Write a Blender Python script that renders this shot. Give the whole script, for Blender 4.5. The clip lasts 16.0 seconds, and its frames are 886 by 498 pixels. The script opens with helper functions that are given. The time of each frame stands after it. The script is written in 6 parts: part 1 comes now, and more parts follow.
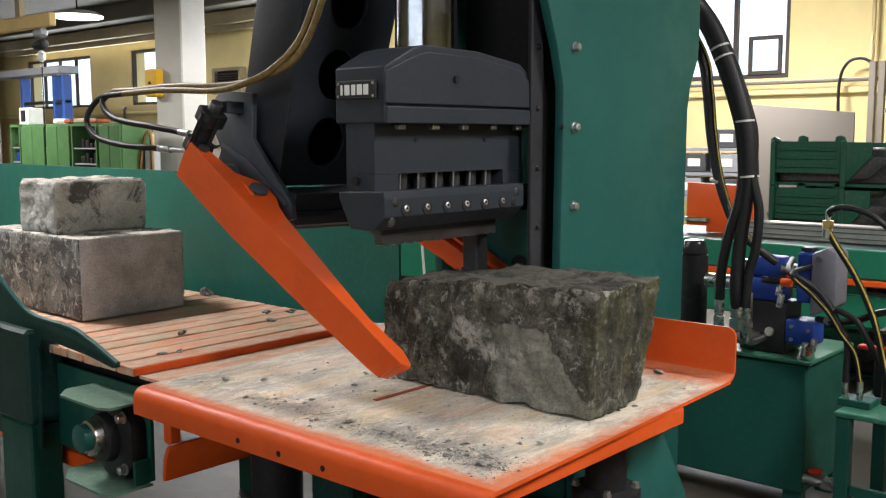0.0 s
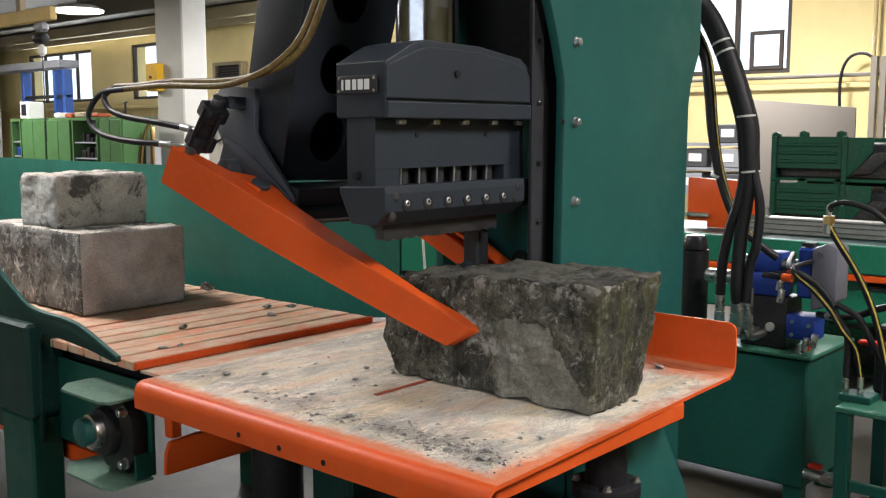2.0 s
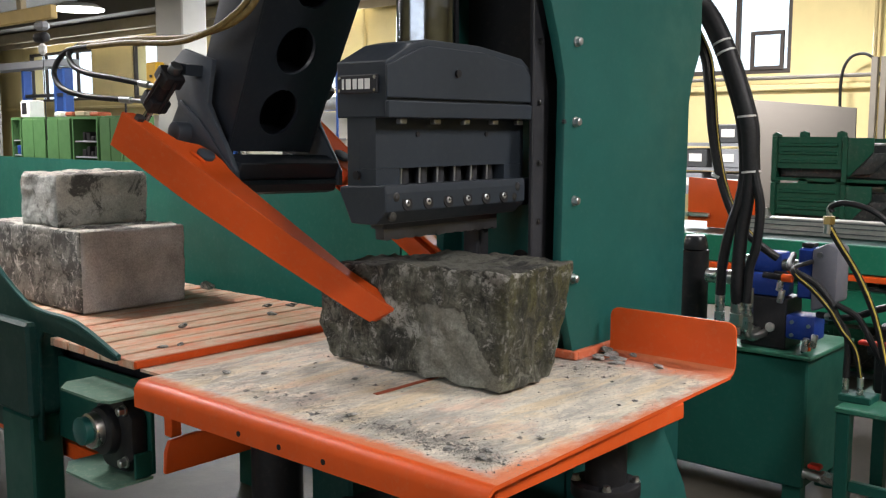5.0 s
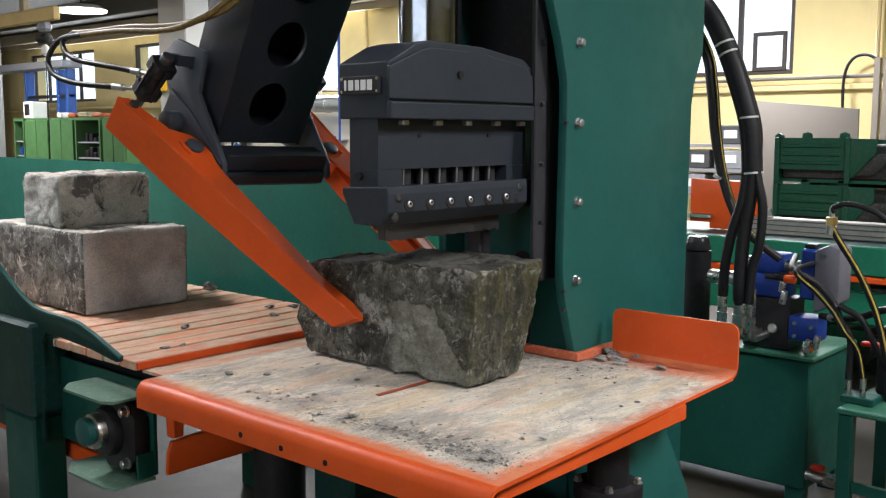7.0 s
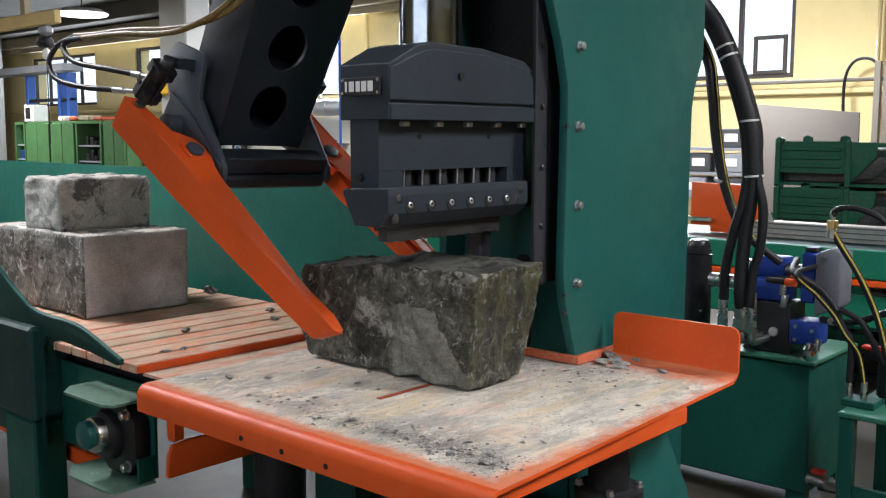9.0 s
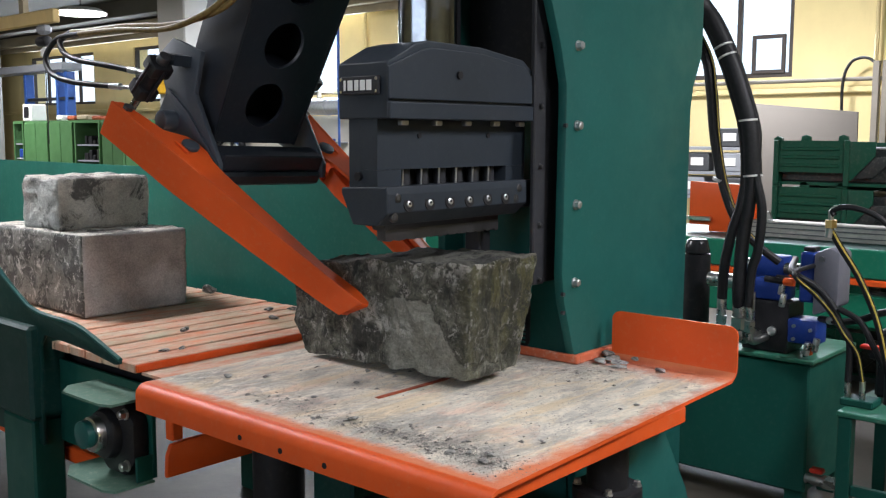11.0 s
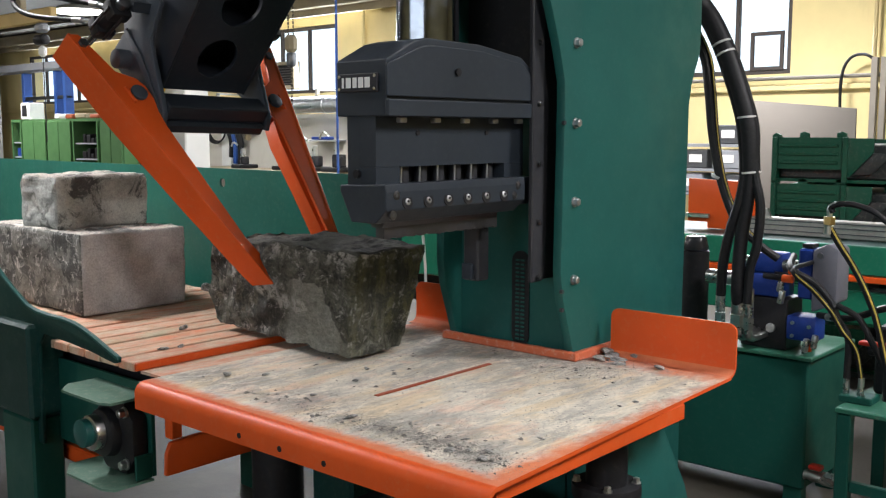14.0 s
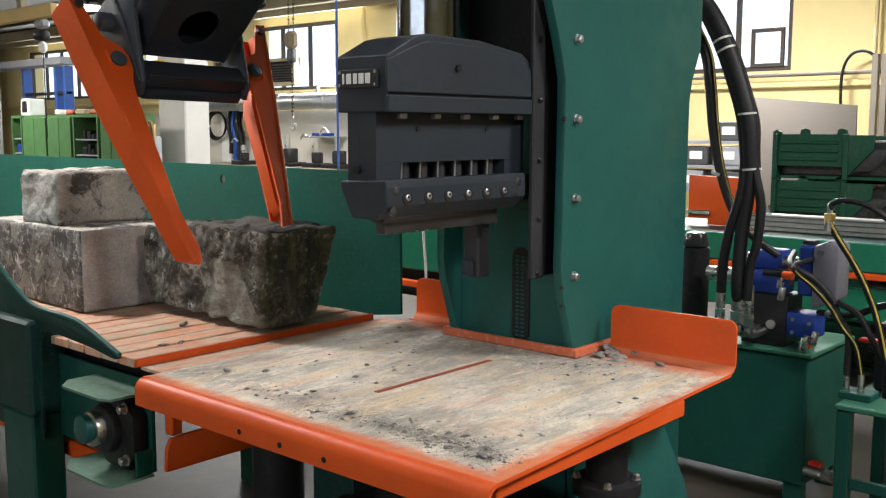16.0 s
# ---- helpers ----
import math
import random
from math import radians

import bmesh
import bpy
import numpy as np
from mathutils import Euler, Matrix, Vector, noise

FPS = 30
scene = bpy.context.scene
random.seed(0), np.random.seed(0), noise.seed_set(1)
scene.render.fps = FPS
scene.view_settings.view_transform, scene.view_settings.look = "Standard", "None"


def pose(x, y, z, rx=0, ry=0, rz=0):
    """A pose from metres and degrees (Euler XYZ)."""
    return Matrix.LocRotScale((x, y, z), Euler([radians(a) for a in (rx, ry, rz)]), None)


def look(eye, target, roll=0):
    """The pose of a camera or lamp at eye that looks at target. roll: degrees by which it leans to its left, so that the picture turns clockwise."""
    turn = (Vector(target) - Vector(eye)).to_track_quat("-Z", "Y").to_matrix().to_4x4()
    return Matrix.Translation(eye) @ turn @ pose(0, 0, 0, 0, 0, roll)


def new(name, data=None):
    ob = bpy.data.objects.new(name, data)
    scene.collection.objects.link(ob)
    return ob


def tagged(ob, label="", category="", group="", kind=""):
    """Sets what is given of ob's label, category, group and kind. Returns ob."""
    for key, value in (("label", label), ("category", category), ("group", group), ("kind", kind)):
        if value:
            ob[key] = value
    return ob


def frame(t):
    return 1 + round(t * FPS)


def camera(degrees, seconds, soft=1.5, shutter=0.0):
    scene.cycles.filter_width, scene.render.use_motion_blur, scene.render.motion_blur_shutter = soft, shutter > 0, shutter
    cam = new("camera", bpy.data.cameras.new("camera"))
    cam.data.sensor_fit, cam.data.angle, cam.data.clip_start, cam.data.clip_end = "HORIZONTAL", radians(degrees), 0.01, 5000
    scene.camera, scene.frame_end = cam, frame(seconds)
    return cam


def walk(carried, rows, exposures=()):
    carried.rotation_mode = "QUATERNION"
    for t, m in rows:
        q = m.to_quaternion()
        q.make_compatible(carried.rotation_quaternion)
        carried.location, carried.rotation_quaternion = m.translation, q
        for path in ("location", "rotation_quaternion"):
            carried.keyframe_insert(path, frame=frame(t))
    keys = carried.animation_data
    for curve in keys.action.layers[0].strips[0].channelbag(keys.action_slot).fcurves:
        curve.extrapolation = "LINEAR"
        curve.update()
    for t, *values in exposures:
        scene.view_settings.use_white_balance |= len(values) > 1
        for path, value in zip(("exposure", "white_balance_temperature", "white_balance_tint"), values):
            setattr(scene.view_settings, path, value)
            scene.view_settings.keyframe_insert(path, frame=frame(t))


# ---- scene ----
CAM = [
    (0.0, 41.417, -6.539, -0.132),
    (0.5, 41.446, -6.609, -0.092),
    (1.0, 41.416, -6.753, -0.071),
    (1.5, 41.449, -6.815, -0.061),
    (2.0, 41.460, -6.845, -0.057),
    (2.5, 41.486, -6.845, -0.026),
    (3.0, 41.526, -6.775, -0.017),
    (3.5, 41.451, -6.817, 0.121),
    (4.0, 41.363, -6.887, 0.091),
    (6.5, 41.662, -6.846, 0.014),
    (7.0, 41.602, -6.813, 0.060),
    (7.5, 41.519, -6.790, -0.010),
    (8.0, 41.503, -6.658, 0.039),
    (8.5, 41.569, -6.611, 0.066),
    (9.0, 41.639, -6.615, 0.066),
    (11.5, 41.514, -6.670, 0.089),
    (12.0, 41.462, -6.670, 0.097),
    (12.5, 41.436, -6.670, 0.104),
    (13.0, 41.353, -6.739, 0.004),
    (13.5, 41.471, -6.775, -0.050),
    (14.0, 41.486, -6.793, -0.057),
    (14.5, 41.486, -6.878, -0.022),
    (15.0, 41.526, -6.952, -0.012),
    (15.5, 41.449, -6.970, -0.015),
    (16.0, 41.500, -7.000, 0.000),
]
cam = camera(48.73, 16.0, soft=1.25, shutter=0.5)


def aim(az, tilt, roll):
    a, p = radians(az), radians(tilt)
    eye = Vector((0, 0, 1.6))
    return look(eye, eye + Vector((math.cos(a) * math.cos(p), math.sin(a) * math.cos(p), math.sin(p))), roll)


walk(cam, [(t, aim(a, p, r)) for t, a, p, r in CAM], [(0, 0.02, 6560, 12.5), (4, 0.0, 6500, 12.5), (6.5, -0.04, 6360, 12.5), (8.5, -0.04, 6080, 12.5), (13, -0.05, 6030, 12.5), (14, -0.03, 6280, 12), (15, -0.02, 6560, 11.5), (16, -0.02, 6560, 11.5)])

# ---- light ----
world = bpy.data.worlds.new("sky")
scene.world = world
world.use_nodes = True
sky = world.node_tree.nodes.new("ShaderNodeTexSky")
sky.sky_type, sky.sun_disc, sky.sun_elevation, sky.sun_rotation = "NISHITA", False, radians(35), radians(200)
back = world.node_tree.nodes["Background"]
back.inputs["Strength"].default_value = 0.15
world.node_tree.links.new(sky.outputs[0], back.inputs[0])


def area(name, m, size, size_y, watts, colour=(1, 1, 1)):
    d = bpy.data.lights.new(name, "AREA")
    d.shape, d.size, d.size_y, d.energy, d.color = "RECTANGLE", size, size_y, watts, colour
    ob = new(name, d)
    ob.matrix_world = m
    return ob


HIGH_BAYS = [(1.0, -1.6, 150), (3.8, -0.8, 150), (1.5, 5.3, 155), (7.4, 3.9, 260), (1.2, 9.5, 155), (7.2, 9.0, 230), (1.2, 15.6, 155), (5.4, 14.6, 260)]
for x, y, watts in HIGH_BAYS:
    area("hall_light", pose(x, y, 3.48), 0.7, 0.7, watts, (1.0, 0.975, 0.95))
# daylight through the long row of windows
for y0, y1 in ((3.2, 6.4), (10.2, 12.6), (15.6, 20.2)):
    area("window_daylight", look((9.85, (y0 + y1) / 2, 2.85), (0, (y0 + y1) / 2, 1.6)), y1 - y0, 1.1, 195, (0.86, 0.93, 1.0))
# unseen fill added behind the camera, tinted as daylight from an assumed window row
area("window_daylight", look((-5.8, 1.0, 3.1), (2, 2, 1.0)), 8.0, 1.6, 170, (0.9, 0.95, 1.0))

# ---- materials ----


class Mat:
    """A small writer of node materials in object space."""

    def __init__(self, name, rough=0.5, metal=0.0):
        self.m = bpy.data.materials.new(name)
        self.m.use_nodes = True
        self.t = self.m.node_tree
        self.b = self.t.nodes["Principled BSDF"]
        self.b.inputs["Roughness"].default_value = rough
        self.b.inputs["Metallic"].default_value = metal
        co = self.t.nodes.new("ShaderNodeNewGeometry")
        self.pos = co.outputs["Position"]
        tc = self.t.nodes.new("ShaderNodeTexCoord")
        self.obj = tc.outputs["Object"]
        self.norm = co.outputs["Normal"]

    def noise(self, scale, detail=5, rough=0.6, stretch=(1, 1, 1), fixed=False, distort=0.0):
        mp = self.t.nodes.new("ShaderNodeMapping")
        mp.inputs["Scale"].default_value = stretch
        self.t.links.new(self.pos if fixed else self.obj, mp.inputs["Vector"])
        n = self.t.nodes.new("ShaderNodeTexNoise")
        n.inputs["Scale"].default_value = scale
        n.inputs["Detail"].default_value = detail
        n.inputs["Roughness"].default_value = rough
        n.inputs["Distortion"].default_value = distort
        self.t.links.new(mp.outputs[0], n.inputs["Vector"])
        return n.outputs["Fac"]

    def ramp(self, fac, *stops):
        r = self.t.nodes.new("ShaderNodeValToRGB")
        while len(r.color_ramp.elements) < len(stops):
            r.color_ramp.elements.new(0.5)
        for e, (p, c) in zip(r.color_ramp.elements, stops):
            e.position = p
            e.color = (c, c, c, 1) if isinstance(c, (int, float)) else (*c, 1)
        self.t.links.new(fac, r.inputs[0])
        return r.outputs[0]

    def mix(self, fac, a, b, mode="MIX"):
        x = self.t.nodes.new("ShaderNodeMix")
        x.data_type, x.blend_type = "RGBA", mode
        for sock, v in ((x.inputs["Factor"], fac), (x.inputs["A"], a), (x.inputs["B"], b)):
            if isinstance(v, (int, float)):
                sock.default_value = v
            elif isinstance(v, tuple):
                sock.default_value = (*v, 1)
            else:
                self.t.links.new(v, sock)
        return x.outputs["Result"]

    def colour(self, c):
        if isinstance(c, tuple):
            self.b.inputs["Base Color"].default_value = (*c, 1)
        else:
            self.t.links.new(c, self.b.inputs["Base Color"])
        return self

    def rough(self, r):
        self.t.links.new(r, self.b.inputs["Roughness"])
        return self

    def bump(self, h, strength=0.3, dist=0.004):
        n = self.t.nodes.new("ShaderNodeBump")
        n.inputs["Strength"].default_value = strength
        n.inputs["Distance"].default_value = dist
        self.t.links.new(h, n.inputs["Height"])
        self.t.links.new(n.outputs[0], self.b.inputs["Normal"])
        return self


def shade(c, k):
    return tuple(min(1.0, v * k) for v in c)


def paint(name, c, rough=0.42, dust=0.25, dust_colour=(0.35, 0.31, 0.26)):
    """Shop paint: slight orange peel, cloudy tone, thin dust and rub marks."""
    m = Mat(name, rough)
    cloud = m.ramp(m.noise(3.0), (0.3, 0.0), (0.75, 1.0))
    fine = m.ramp(m.noise(45, 6, 0.7), (0.52, 0.0), (0.8, 1.0))
    base = m.mix(cloud, shade(c, 0.86), shade(c, 1.12))
    base = m.mix(m.mix(dust, (0, 0, 0), fine), base, dust_colour)
    m.colour(base).rough(m.ramp(m.noise(9), (0.25, rough - 0.08), (0.8, rough + 0.14)))
    m.bump(m.noise(160, 3), 0.08, 0.002)
    m.b.inputs["Specular IOR Level"].default_value = 0.26
    return m.m


TEAL = paint("teal_paint", (0.013, 0.088, 0.078), 0.40, 0.05)
GREEN = paint("green_paint", (0.007, 0.066, 0.050), 0.45, 0.04)
GREEN_DARK = paint("dark_green_paint", (0.004, 0.034, 0.029), 0.45, 0.10)
GREEN_PANEL = paint("panel_green_paint", (0.009, 0.092, 0.069), 0.45, 0.10)
CABINET = paint("cabinet_green_paint", (0.058, 0.14, 0.05), 0.5, 0.08)
CRATE = paint("crate_green_paint", (0.006, 0.072, 0.040), 0.5, 0.12)
ORANGE = paint("orange_paint", (0.66, 0.088, 0.012), 0.38, 0.05)
ORANGE_RUBBED = paint("rubbed_orange_paint", (0.64, 0.088, 0.013), 0.42, 0.16, (0.45, 0.32, 0.22))
GREY = paint("anthracite_paint", (0.024, 0.031, 0.041), 0.42, 0.03)
YOKE_GREY = paint("yoke_grey_paint", (0.050, 0.060, 0.075), 0.42, 0.08)
BOOM_GREY = paint("dark_boom_paint", (0.021, 0.025, 0.033), 0.38, 0.04)
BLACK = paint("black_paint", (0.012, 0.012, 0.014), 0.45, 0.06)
BLUE = paint("blue_paint", (0.010, 0.034, 0.20), 0.4, 0.08)
BLUE_FRAME = paint("blue_frame_paint", (0.03, 0.09, 0.32), 0.5, 0.08)
LIGHT_GREY = paint("light_grey_paint", (0.25, 0.26, 0.28), 0.45, 0.15)
WHITE_PAINT = paint("white_paint", (0.75, 0.75, 0.72), 0.5, 0.1)
YELLOW = paint("yellow_paint", (0.62, 0.36, 0.02), 0.45, 0.12)
BROWN_BEAM = paint("beam_paint", (0.30, 0.25, 0.16), 0.6, 0.2)


def metal(name, c, rough):
    m = Mat(name, rough, 1.0)
    m.colour(m.mix(m.ramp(m.noise(30), (0.3, 0), (0.7, 1)), shade(c, 0.8), c))
    m.rough(m.ramp(m.noise(14, 4), (0.3, max(0.03, rough - 0.08)), (0.8, rough + 0.12)))
    return m.m


CHROME = metal("chrome", (0.20, 0.215, 0.24), 0.14)
STEEL = metal("bright_steel", (0.62, 0.62, 0.60), 0.30)
DULL_STEEL = metal("dull_steel", (0.16, 0.165, 0.175), 0.5)
BLADE_STEEL = metal("blade_steel", (0.10, 0.10, 0.11), 0.45)
GALV = metal("galvanised_duct", (0.6, 0.61, 0.62), 0.35)
BRASS = metal("brass", (0.65, 0.48, 0.2), 0.35)


def rubber(name, c):
    m = Mat(name, 0.5)
    m.colour(m.mix(m.ramp(m.noise(60), (0.4, 0), (0.8, 1)), c, shade(c, 1.8)))
    m.b.inputs["Specular IOR Level"].default_value = 0.22
    return m.m


RUBBER = rubber("black_rubber", (0.010, 0.010, 0.011))
RUBBER_TAN = rubber("tan_hose_rubber", (0.16, 0.10, 0.035))


def wall_plaster(name, c, low=None):
    m = Mat(name, 0.85)
    v = m.ramp(m.noise(0.9, 6, fixed=True), (0.3, 0.0), (0.75, 1.0))
    g = m.mix(v, shade(c, 0.84), shade(c, 1.06))
    st = m.ramp(m.noise(1.6, 7, 0.7, (1, 1, 0.25), True), (0.58, 0.0), (0.82, 0.5))
    m.colour(m.mix(st, g, shade(c, 0.55)))
    m.bump(m.noise(60, 4, fixed=True), 0.2, 0.004)
    return m.m


YELLOW_WALL = wall_plaster("yellow_plaster", (0.80, 0.67, 0.34))
WHITE_WALL = wall_plaster("white_plaster", (0.58, 0.55, 0.48))
CONCRETE = wall_plaster("painted_concrete", (0.46, 0.455, 0.425))
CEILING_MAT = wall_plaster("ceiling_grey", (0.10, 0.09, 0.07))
BOARD = wall_plaster("hardboard", (0.17, 0.152, 0.132))


def floor_material():
    m = Mat("shop_floor", 0.55)
    v = m.ramp(m.noise(1.2, 7, 0.65, fixed=True), (0.3, (0.028, 0.025, 0.020)), (0.55, (0.058, 0.051, 0.041)), (0.8, (0.115, 0.10, 0.078)))
    s = m.ramp(m.noise(9, 6, 0.7, fixed=True), (0.6, 0.0), (0.85, 0.7))
    m.colour(m.mix(s, v, (0.09, 0.08, 0.07)))
    m.bump(m.noise(35, 5, fixed=True), 0.25, 0.004)
    return m.m


FLOOR = floor_material()
ORANGE_DUSTY = paint("dusty_orange_paint", (0.52, 0.13, 0.06), 0.6, 0.75, (0.55, 0.42, 0.34))


def glow(name, c, k):
    m = Mat(name, 1.0)
    m.colour((0.8, 0.8, 0.8))
    m.b.inputs["Emission Color"].default_value = (*c, 1)
    m.b.inputs["Emission Strength"].default_value = k
    return m.m


SKY_GLOW = glow("overcast_sky", (0.84, 0.93, 1.0), 1.15)
LAMP_GLOW = glow("lamp_glow", (1.0, 0.97, 0.9), 6.0)


def table_material():
    """Orange paint under stone dust: grey and sandy drifts in streaks, worn bare towards the rim."""
    m = Mat("dusty_table_top", 0.75)
    orange = m.mix(m.ramp(m.noise(8), (0.3, 0), (0.7, 1)), (0.52, 0.11, 0.03), (0.66, 0.17, 0.055))
    dust = m.ramp(m.noise(6, 9, 0.7, (1.0, 2.4, 1), True, 0.5), (0.28, (0.38, 0.36, 0.315)), (0.42, (0.60, 0.555, 0.47)), (0.54, (0.75, 0.68, 0.565)), (0.72, (0.81, 0.735, 0.61)))
    streak = m.ramp(m.noise(20, 10, 0.76, (0.55, 1.7, 1), True, 0.6), (0.46, 0.0), (0.62, 0.5))
    dust = m.mix(streak, dust, (0.33, 0.32, 0.30))
    grit = m.ramp(m.noise(95, 6, 0.78, fixed=True), (0.53, 0.0), (0.66, 1.0))
    dust = m.mix(m.mix(0.6, (0, 0, 0), grit), dust, (0.18, 0.17, 0.155))
    dark = m.ramp(m.noise(4.2, 12, 0.8, (0.8, 1.9, 1), True, 0.6), (0.49, 0.0), (0.56, 0.55))
    dust = m.mix(dark, dust, (0.27, 0.26, 0.24))
    sand = m.ramp(m.noise(3.4, 12, 0.76, (0.7, 2.6, 1), True, 0.5), (0.50, 0.0), (0.62, 0.62))
    dust = m.mix(sand, dust, (0.74, 0.57, 0.34))
    scratch = m.ramp(m.noise(40, 8, 0.75, (0.2, 2.2, 1), True, 0.5), (0.58, 0.0), (0.66, 0.4))
    dust = m.mix(scratch, dust, (0.22, 0.205, 0.185))
    pink = m.ramp(m.noise(5.0, 12, 0.78, (0.8, 1.7, 1), True, 0.4), (0.51, 0.0), (0.64, 0.5))
    dust = m.mix(pink, dust, (0.72, 0.44, 0.31))
    # distance to the rim, broken up by noise, decides where the paint shows
    sep = m.t.nodes.new("ShaderNodeSeparateXYZ")
    m.t.links.new(m.pos, sep.inputs[0])

    def near(sock, a, b):
        r = m.t.nodes.new("ShaderNodeMapRange")
        r.inputs["From Min"].default_value, r.inputs["From Max"].default_value = a, b
        m.t.links.new(sock, r.inputs["Value"])
        return r.outputs[0]

    def maths(op, a, b):
        n = m.t.nodes.new("ShaderNodeMath")
        n.operation = op
        for s, v in zip(n.inputs, (a, b)):
            if isinstance(v, (int, float)):
                s.default_value = v
            else:
                m.t.links.new(v, s)
        return n.outputs[0]

    edge = maths("MAXIMUM", near(sep.outputs[0], 1.665, 1.56), near(sep.outputs[1], 1.38, 1.20))
    edge = maths("MAXIMUM", edge, near(sep.outputs[0], 2.55, 2.90))
    n = m.noise(13, 12, 0.78, (1, 1.4, 1), True, 0.4)
    n2 = m.noise(2.2, 4, 0.5, fixed=True)
    amount = maths("ADD", maths("MULTIPLY", edge, 0.62), maths("ADD", maths("MULTIPLY", n, 0.55), maths("MULTIPLY", n2, 0.35)))
    bare = m.ramp(amount, (0.62, 0.0), (0.84, 0.92))
    # a drift of dark stone dust along the front, another in front of the column
    drift = maths("MULTIPLY", maths("MULTIPLY", near(sep.outputs[0], 1.62, 1.70), near(sep.outputs[0], 1.98, 1.74)), near(sep.outputs[1], 1.30, 1.42))
    lee = maths("MULTIPLY", near(sep.outputs[0], 2.30, 2.55), near(sep.outputs[1], 1.50, 1.66))
    drift = maths("MAXIMUM", drift, maths("MULTIPLY", lee, 0.8))
    streaks = m.ramp(m.noise(13, 12, 0.8, (0.9, 1.5, 1), True, 0.8), (0.42, 0.0), (0.56, 1.0))
    dust = m.mix(maths("MULTIPLY", maths("MULTIPLY", drift, streaks), 0.75), dust, (0.185, 0.18, 0.168))
    m.colour(m.mix(bare, dust, orange))
    m.bump(m.noise(70, 8, 0.75, fixed=True), 0.5, 0.004)
    return m.m


TABLE_TOP = table_material()


def slat_material():
    m = Mat("dusty_slat", 0.7)
    r = m.t.nodes.new("ShaderNodeObjectInfo").outputs["Random"]
    orange = m.mix(r, (0.60, 0.15, 0.06), (0.72, 0.24, 0.11))
    dust = m.ramp(m.noise(14, 7, 0.65, (0.8, 2, 1), True), (0.3, (0.44, 0.35, 0.25)), (0.6, (0.62, 0.51, 0.38)), (0.8, (0.70, 0.62, 0.50)))
    k = m.ramp(m.noise(4.5, 8, 0.7, (1, 2.0, 1), True), (0.32, 0.08), (0.56, 0.86))
    green = m.ramp(m.noise(3.1, 5, fixed=True), (0.56, 0.0), (0.7, 0.55))
    c = m.mix(green, m.mix(k, orange, dust), (0.30, 0.32, 0.20))
    grit = m.ramp(m.noise(70, 6, 0.75, fixed=True), (0.58, 0.0), (0.72, 0.8))
    m.colour(m.mix(grit, c, (0.12, 0.11, 0.10)))
    m.bump(m.noise(80, 6, fixed=True), 0.35, 0.003)
    return m.m


SLAT = slat_material()


def stone_material(name, c, dark, light, moss, k_dark, k_light, scale=1.0, relief=0.75):
    m = Mat(name, 0.85)
    body = m.mix(m.ramp(m.noise(9 * scale, 8, 0.7), (0.3, 0), (0.72, 1)), shade(c, 0.65), shade(c, 1.25))
    blot = m.ramp(m.noise(6.0 * scale, 10, 0.75, distort=0.9), (0.5 - k_dark, 1.0), (0.56 - k_dark, 0.0))
    body = m.mix(m.mix(0.9, (0, 0, 0), blot), body, dark)
    chips = m.ramp(m.noise(17 * scale, 9, 0.78, distort=1.2), (0.66 - k_light, 0.0), (0.74 - k_light, 0.9))
    body = m.mix(chips, body, light)
    if moss:
        mo = m.ramp(m.noise(3.6 * scale, 6, 0.6, distort=0.5), (0.56, 0.0), (0.68, 0.55))
        body = m.mix(mo, body, moss)
    grit = m.ramp(m.noise(120, 5, 0.8), (0.35, 0.7), (0.65, 1.15))
    m.colour(m.mix(1.0, body, grit, "MULTIPLY"))
    m.bump(m.noise(34 * scale, 10, 0.75), relief, 0.012)
    return m.m


